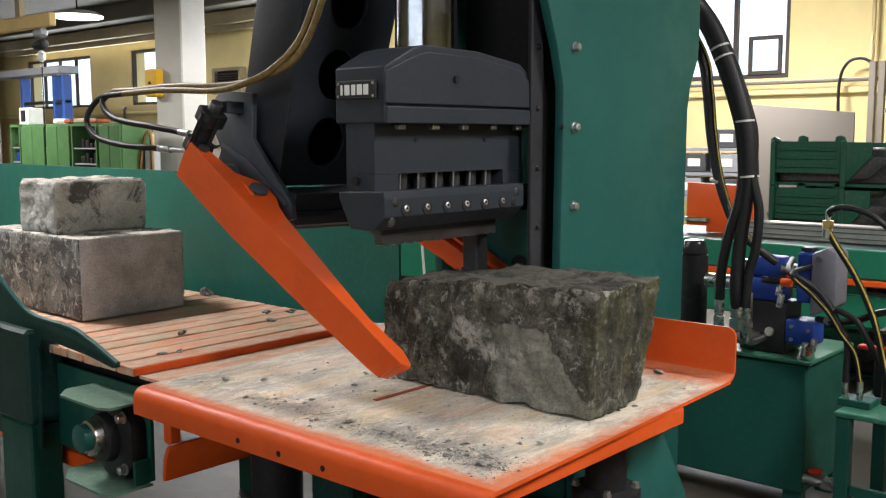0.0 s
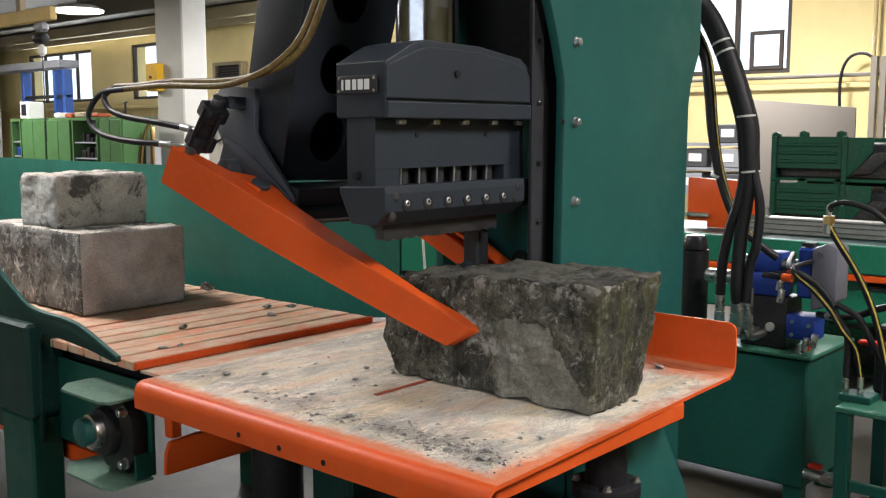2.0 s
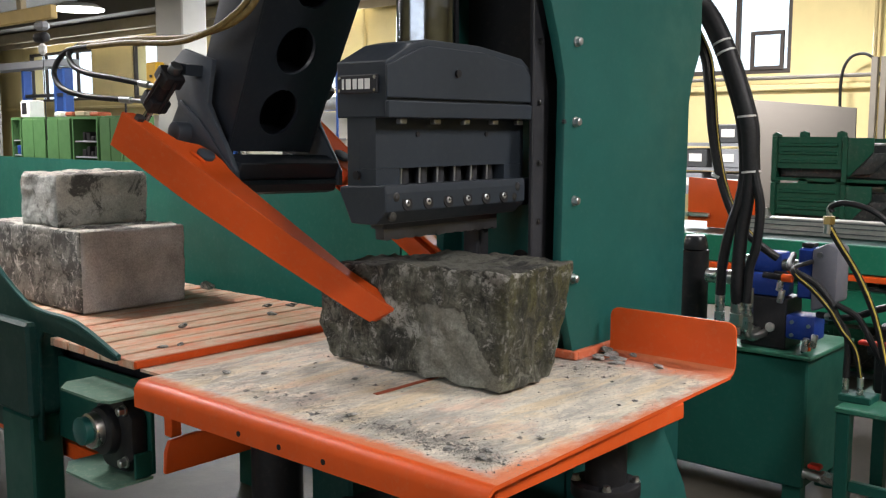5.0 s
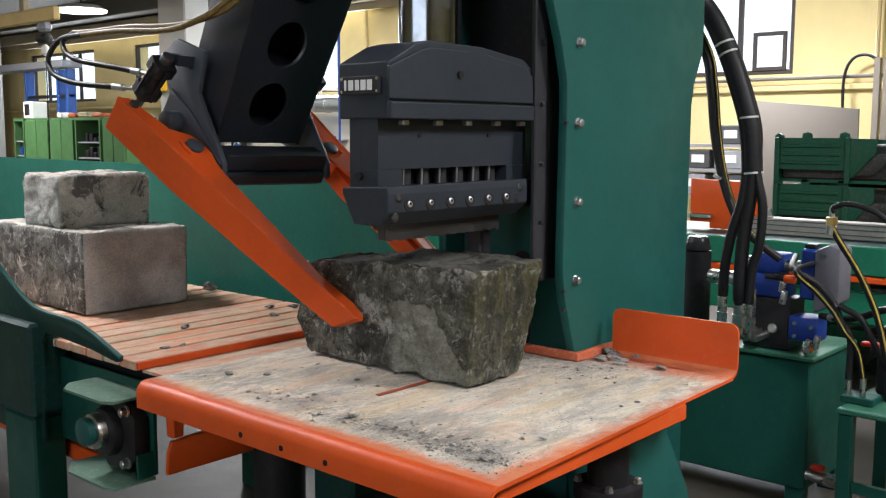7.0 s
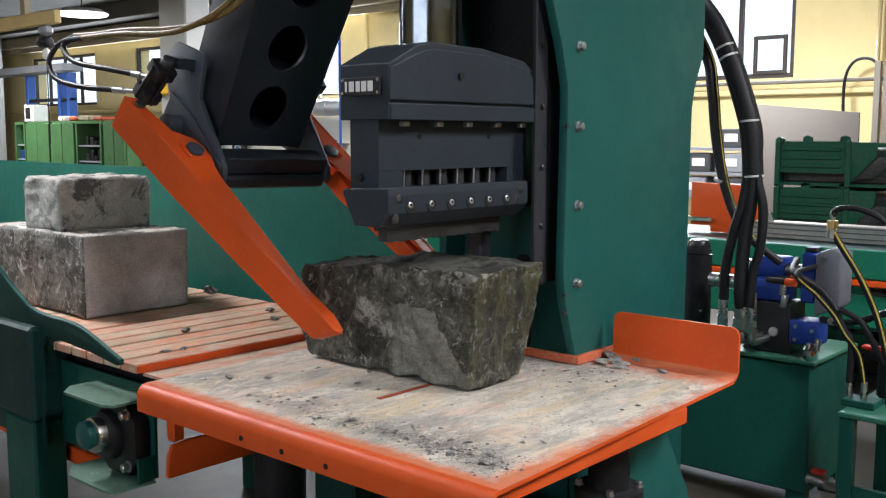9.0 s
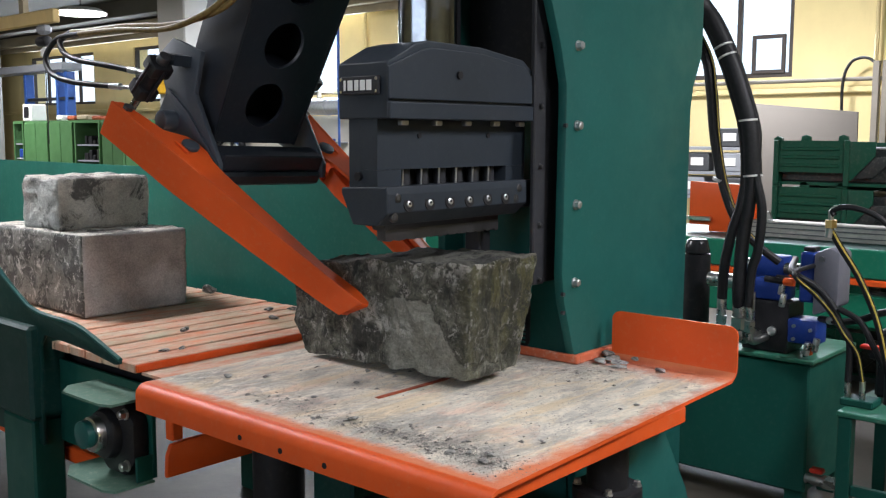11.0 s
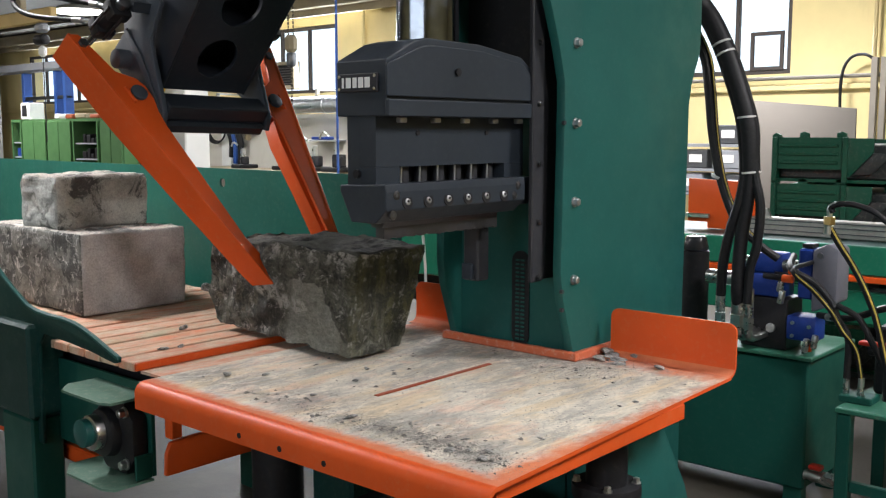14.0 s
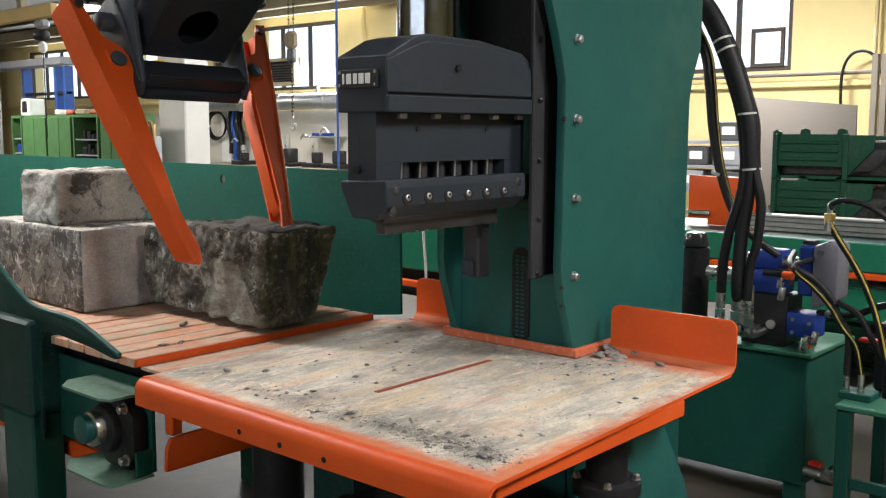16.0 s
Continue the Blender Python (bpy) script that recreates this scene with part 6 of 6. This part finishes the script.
def steel_crate(x, y0, z0):
    t = thing("steel_crate", (x + 0.4, y0 + 0.28, z0), "green ribbed steel stacking crate", "crate", "stacked crates")
    y1 = y0 + 0.9 if y0 > 1.8 else y0 + 0.52
    yp = y0 + 0.43 if y0 > 1.8 else y0 + 0.16
    for name, lo, hi in (("front_panel", (x, yp, z0 + 0.085), (x + 0.02, y1, z0 + 0.295)), ("side_panel", (x + 0.021, y0, z0), (x + 0.8, y0 + 0.02, z0 + 0.28)), ("side_panel", (x + 0.021, y1 - 0.02, z0), (x + 0.8, y1, z0 + 0.28)),
                         ("base", (x + 0.021, y0 + 0.021, z0), (x + 0.779, y1 - 0.021, z0 + 0.02)), ("back_panel", (x + 0.78, y0 + 0.021, z0), (x + 0.8, y1 - 0.021, z0 + 0.28))):
        part(name, made(box, lo, hi), CRATE, t)
    # dark block added so that the crate's open gap looks unlit
    part("load", made(box, (x + 0.06, y0 + 0.03, z0 + 0.022), (x + 0.76, y1 - 0.03, z0 + 0.25), 0.01), TRAY, t, "dark block added for the shade inside the crate")
    for y in (yp + 0.02, (yp + y1) / 2 + 0.03):
        part("lug", made(prism, [(y - 0.035, z0 + 0.28), (y + 0.035, z0 + 0.28), (y + 0.03, z0 + 0.325), (y, z0 + 0.335), (y - 0.03, z0 + 0.322)], "x", x + 0.021, x + 0.04, 0.003), CRATE, t)
    for z in (0.12, 0.175, 0.23):
        part("rib", made(box, (x - 0.012, yp + 0.03, z0 + z), (x - 0.0005, y1 - 0.05, z0 + z + 0.022), 0.005), CRATE, t)
    for y in (yp - 0.035, y1 - 0.035):
        part("corner_post", made(box, (x - 0.018, y, z0), (x - 0.001, y + 0.035, z0 + 0.298), 0.004), CRATE, t)
    # sloping hopper cheeks with worn trays between them
    for d, e in ((0.0, 0.0), (0.20, 0.12)):
        q = yp - 0.036 - d
        part("hopper_cheek", made(prism, [(q, z0 + 0.29), (q - 0.16, z0 + 0.29), (q - 0.16, z0 + 0.20), (q - 0.015, z0 + 0.04), (q, z0 + 0.04)], "x", x - 0.016 + e, x - 0.002 + e, 0.002), CRATE, t)
        part("hopper_tray", made(prism, [(q - 0.15, z0 + 0.195), (q - 0.28, z0 + 0.19), (q - 0.15, z0 + 0.06), (q - 0.02, z0 + 0.05)], "x", x - 0.001 + e, x + 0.012 + e, 0.002), TRAY, t, "worn dark tray")
    part("stack_foot", made(prism, [(y1 - 0.05, z0 + 0.285), (y1 + 0.005, z0 + 0.285), (y1 + 0.005, z0 + 0.31), (y1 - 0.02, z0 + 0.325), (y1 - 0.05, z0 + 0.31)], "x", x, x + 0.03), CRATE, t)


# ---- loose chips and grit ----


def chips():
    def chip(c, s, flat, seed):
        bm = bmesh.new()
        bmesh.ops.create_icosphere(bm, subdivisions=2, radius=1)
        rn = random.Random(seed)
        for _ in range(9):
            d = Vector((rn.uniform(-1, 1), rn.uniform(-1, 1), rn.uniform(-0.6, 1))).normalized()
            c0 = rn.uniform(0.45, 0.8)
            for v in bm.verts:
                over = v.co.dot(d) - c0
                if over > 0:
                    v.co -= d * over
        for v in bm.verts:
            k = 1 + 0.35 * noise.noise(v.co * 1.3 + Vector((seed * 7.1, seed, 0)))
            v.co = Vector((v.co.x * s * k, v.co.y * s * 0.7 * k, v.co.z * s * flat * k))
        m = Matrix.Translation(c) @ Matrix.Rotation(seed * 1.7, 4, "Z") @ Matrix.Rotation(0.25 * math.sin(seed * 5), 4, "X")
        low = min((m @ v.co).z for v in bm.verts)
        for v in bm.verts:
            v.co = m @ v.co
            v.co.z += c[2] - low
        return bm

    big = [(2.83, 1.63, 0.030, 0.5), (2.78, 1.70, 0.040, 0.35), (2.75, 1.66, 0.035, 0.3), (2.72, 1.71, 0.038, 0.3), (2.70, 1.64, 0.03, 0.25), (2.80, 1.73, 0.04, 0.6), (2.74, 1.735, 0.03, 0.4),
           (2.735, 1.50, 0.028, 0.45), (1.78, 1.50, 0.014, 0.5), (1.69, 1.37, 0.020, 0.6), (1.72, 1.85, 0.022, 0.5), (1.78, 2.47, 0.022, 0.5), (1.86, 2.38, 0.017, 0.5), (1.74, 1.40, 0.015, 0.6),
           (1.72, 1.44, 0.014, 0.5), (1.69, 1.47, 0.018, 0.35), (1.66, 1.93, 0.012, 0.6), (1.80, 2.09, 0.012, 0.6), (2.12, 2.20, 0.017, 0.4), (2.0, 2.12, 0.013, 0.5), (1.9, 1.36, 0.013, 0.5), (2.35, 1.36, 0.012, 0.5), (2.28, 1.37, 0.011, 0.5)]
    for i, (x, y, s, f) in enumerate(big):
        solid("stone_chip", chip((x, y, 0.851), s, f * 0.55, i + 1), CHIP, "grey broken stone chip lying on the dusty table", "stone chip", "stone chips", smooth=0)
    solid("stone_chip", chip((2.63, 3.78, 0.871), 0.042, 0.5, 31), CHIP, "grey broken stone chip lying on the conveyor", "stone chip", "stone chips", smooth=0)
    for i, (x, y) in enumerate(((2.60, 3.14), (2.52, 3.2), (2.42, 3.05), (2.05, 3.10), (1.80, 2.86), (1.86, 2.84))):
        solid("stone_chip", chip((x, y, 0.871), 0.03 if i < 4 else 0.022, 0.3, 40 + i), CHIP, "flat stone chip lying on the conveyor", "stone chip", "stone chips", smooth=0)
    # fine grit, thickest along the front and in the lee of the column
    rnd = random.Random(5)
    vs, fs = [], []
    for k in range(9000):
        q = rnd.random()
        if q < 0.45:
            y = rnd.triangular(1.28, 2.3, 1.4)
            x = 1.675 + 0.05 * abs(math.sin(y * 5.0)) + rnd.gauss(0, 0.022 if rnd.random() < 0.5 else 0.06)
        elif q < 0.55:
            x, y = rnd.gauss(1.70, 0.05), rnd.gauss(1.47, 0.14)
        elif q < 0.70:
            x, y = rnd.gauss(2.60, 0.10), rnd.gauss(1.72, 0.09)
        else:
            x, y = rnd.uniform(1.65, 2.75), rnd.uniform(1.28, 2.58)
        if not (1.61 < x < 2.78 and 1.25 < y < 2.6) or (x > 2.62 and 1.74 < y < 2.36):
            continue
        s = rnd.uniform(0.0008, 0.0024) * (rnd.uniform(2, 5.5) if rnd.random() < 0.035 else 1)
        a = rnd.uniform(0, 6.28)
        n = len(vs)
        for j in range(3):
            vs.append((x + s * math.cos(a + j * 2.09) * rnd.uniform(0.6, 1.3), y + s * math.sin(a + j * 2.09), 0.8505))
        vs.append((x, y, 0.8505 + s * rnd.uniform(0.25, 0.6)))
        fs += [(n, n + 1, n + 3), (n + 1, n + 2, n + 3), (n + 2, n, n + 3)]
    me = bpy.data.meshes.new("stone_grit")
    me.from_pydata(vs, [], fs)
    me.materials.append(GRIT)
    tagged(new("stone_grit", me), "grey stone grit strewn over the table top", "grit", kind="stuff")


hall()
hall_lamps()
far_left_corner()
behind_the_panel()
machine, head = machine_frame()
table()
conveyor()
block = stones()
gripper, jaws, lead = boom()
power_unit()
test_bench()
far_machines()
chips()

BOOM = [  # seconds, swing of the boom, fall of the jaws, their closing
    (0, 11.8, -70.4, -7.3),
    (0.5, 11.9, -70.8, -1.6),
    (1, 11.8, -71.5, 3.9),
    (1.5, 11.8, -71.9, 8.7),
    (2, 11.5, -73.4, 11.3),
    (2.5, 11.6, -73.5, 12.3),
    (3, 11.9, -75.6, 13.4),
    (3.5, 14.9, -75.3, 12.9),
    (4, 17.7, -76.6, 13.4),
    (6.5, 25.0, -77.7, 13.9),
    (7, 24.9, -76.1, 8.7),
    (7.5, 25.0, -74.6, 2.8),
    (8, 24.8, -75.1, 2.0),
    (8.5, 24.8, -75.3, 1.9),
    (9, 25.0, -74.9, 2.8),
    (11.5, 26.2, -81.0, 13.1),
    (12, 29.1, -80.3, 16.0),
    (12.5, 31.4, -77.4, 16.3),
    (13, 33.6, -74.0, 16.2),
    (13.5, 36.0, -74.2, 17.9),
    (14, 37.9, -72.9, 15.4),
    (14.5, 39.8, -72.5, 12.8),
    (15, 41.5, -72.0, 9.6),
    (15.5, 43.0, -76.1, 4.4),
    (16, 43.9, -78.2, -1.8),
]
BLOCK = [  # seconds, shift along y, lift, tilt
    (0.0, 0.0, 0.0, 0.0), (2.5, -0.004, 0.0, 0.0), (2.75, -0.018, 0.014, -1.5), (3.0, -0.032, 0.033, -3.0), (3.5, 0.089, 0.003, 0.1), (4.0, 0.176, 0.004, 0.1),
    (6.5, 0.419, 0.006, 0.3), (7.0, 0.425, 0.005, 0.3), (9.0, 0.425, 0.006, 0.3), (11.5, 0.439, 0.031, -1.7), (12.0, 0.523, 0.051, 0.3), (12.5, 0.641, 0.036, 4.0),
    (13.0, 0.743, 0.009, -0.2), (13.5, 0.809, 0.041, 1.2), (14.0, 0.928, 0.028, 2.6), (14.5, 1.030, 0.028, 0.8), (15.0, 1.146, 0.030, 1.1), (15.5, 1.234, 0.048, -0.4), (16.0, 1.379, 0.046, 1.6)]
HEAD_DROP = [(0, 0.008), (6.5, 0.009), (7.0, 0.009), (7.25, 0.012), (7.5, 0.027), (7.75, 0.066), (8.0, 0.088), (8.15, 0.083), (8.5, 0.043), (9.0, 0.003), (11.5, 0.002), (16.0, 0.0)]

FAR_CLOSING = {0: -10.5, 0.5: -9, 1: -7.5, 1.5: -5.5, 2: -4, 2.5: -3.5, 3: -4, 3.5: -4.5, 4: -5, 6.5: -8, 7.0: -9, 7.5: -11, 8: -12, 8.5: -12, 9: -11, 11.5: -3, 12: -3.5, 12.5: -4, 13: -3, 13.5: -1.5, 14: 0.5, 14.5: 3.0, 15: 6.0, 15.5: 9.0, 16: 12.0}


def motions():
    walk(gripper, [(t, Matrix.Translation(PIVOT) @ pose(0, 0, 0, a, *AXIS)) for t, a, _, _ in BOOM])
    for jaw_part, s in zip(jaws, (-1, 1)):
        walk(jaw_part, [(t, pose(s * HALF, 0, PIN_Z, r) @ pose(0, 0, 0, 0, -b if s < 0 else FAR_CLOSING[t])) for t, _, r, b in BOOM])
    walk(lead, [(t, pose(-0.34, 0.40, PIN_Z + 0.108, 0.9 * (24.9 - a))) for t, a, _, _ in BOOM])
    walk(block, [(t, pose(2.33, 1.72 + y, 0.85 + z, a)) for t, y, z, a in BLOCK])
    base = head.location.copy()
    walk(head, [(t, pose(base.x, base.y, base.z - d)) for t, d in HEAD_DROP])


motions()
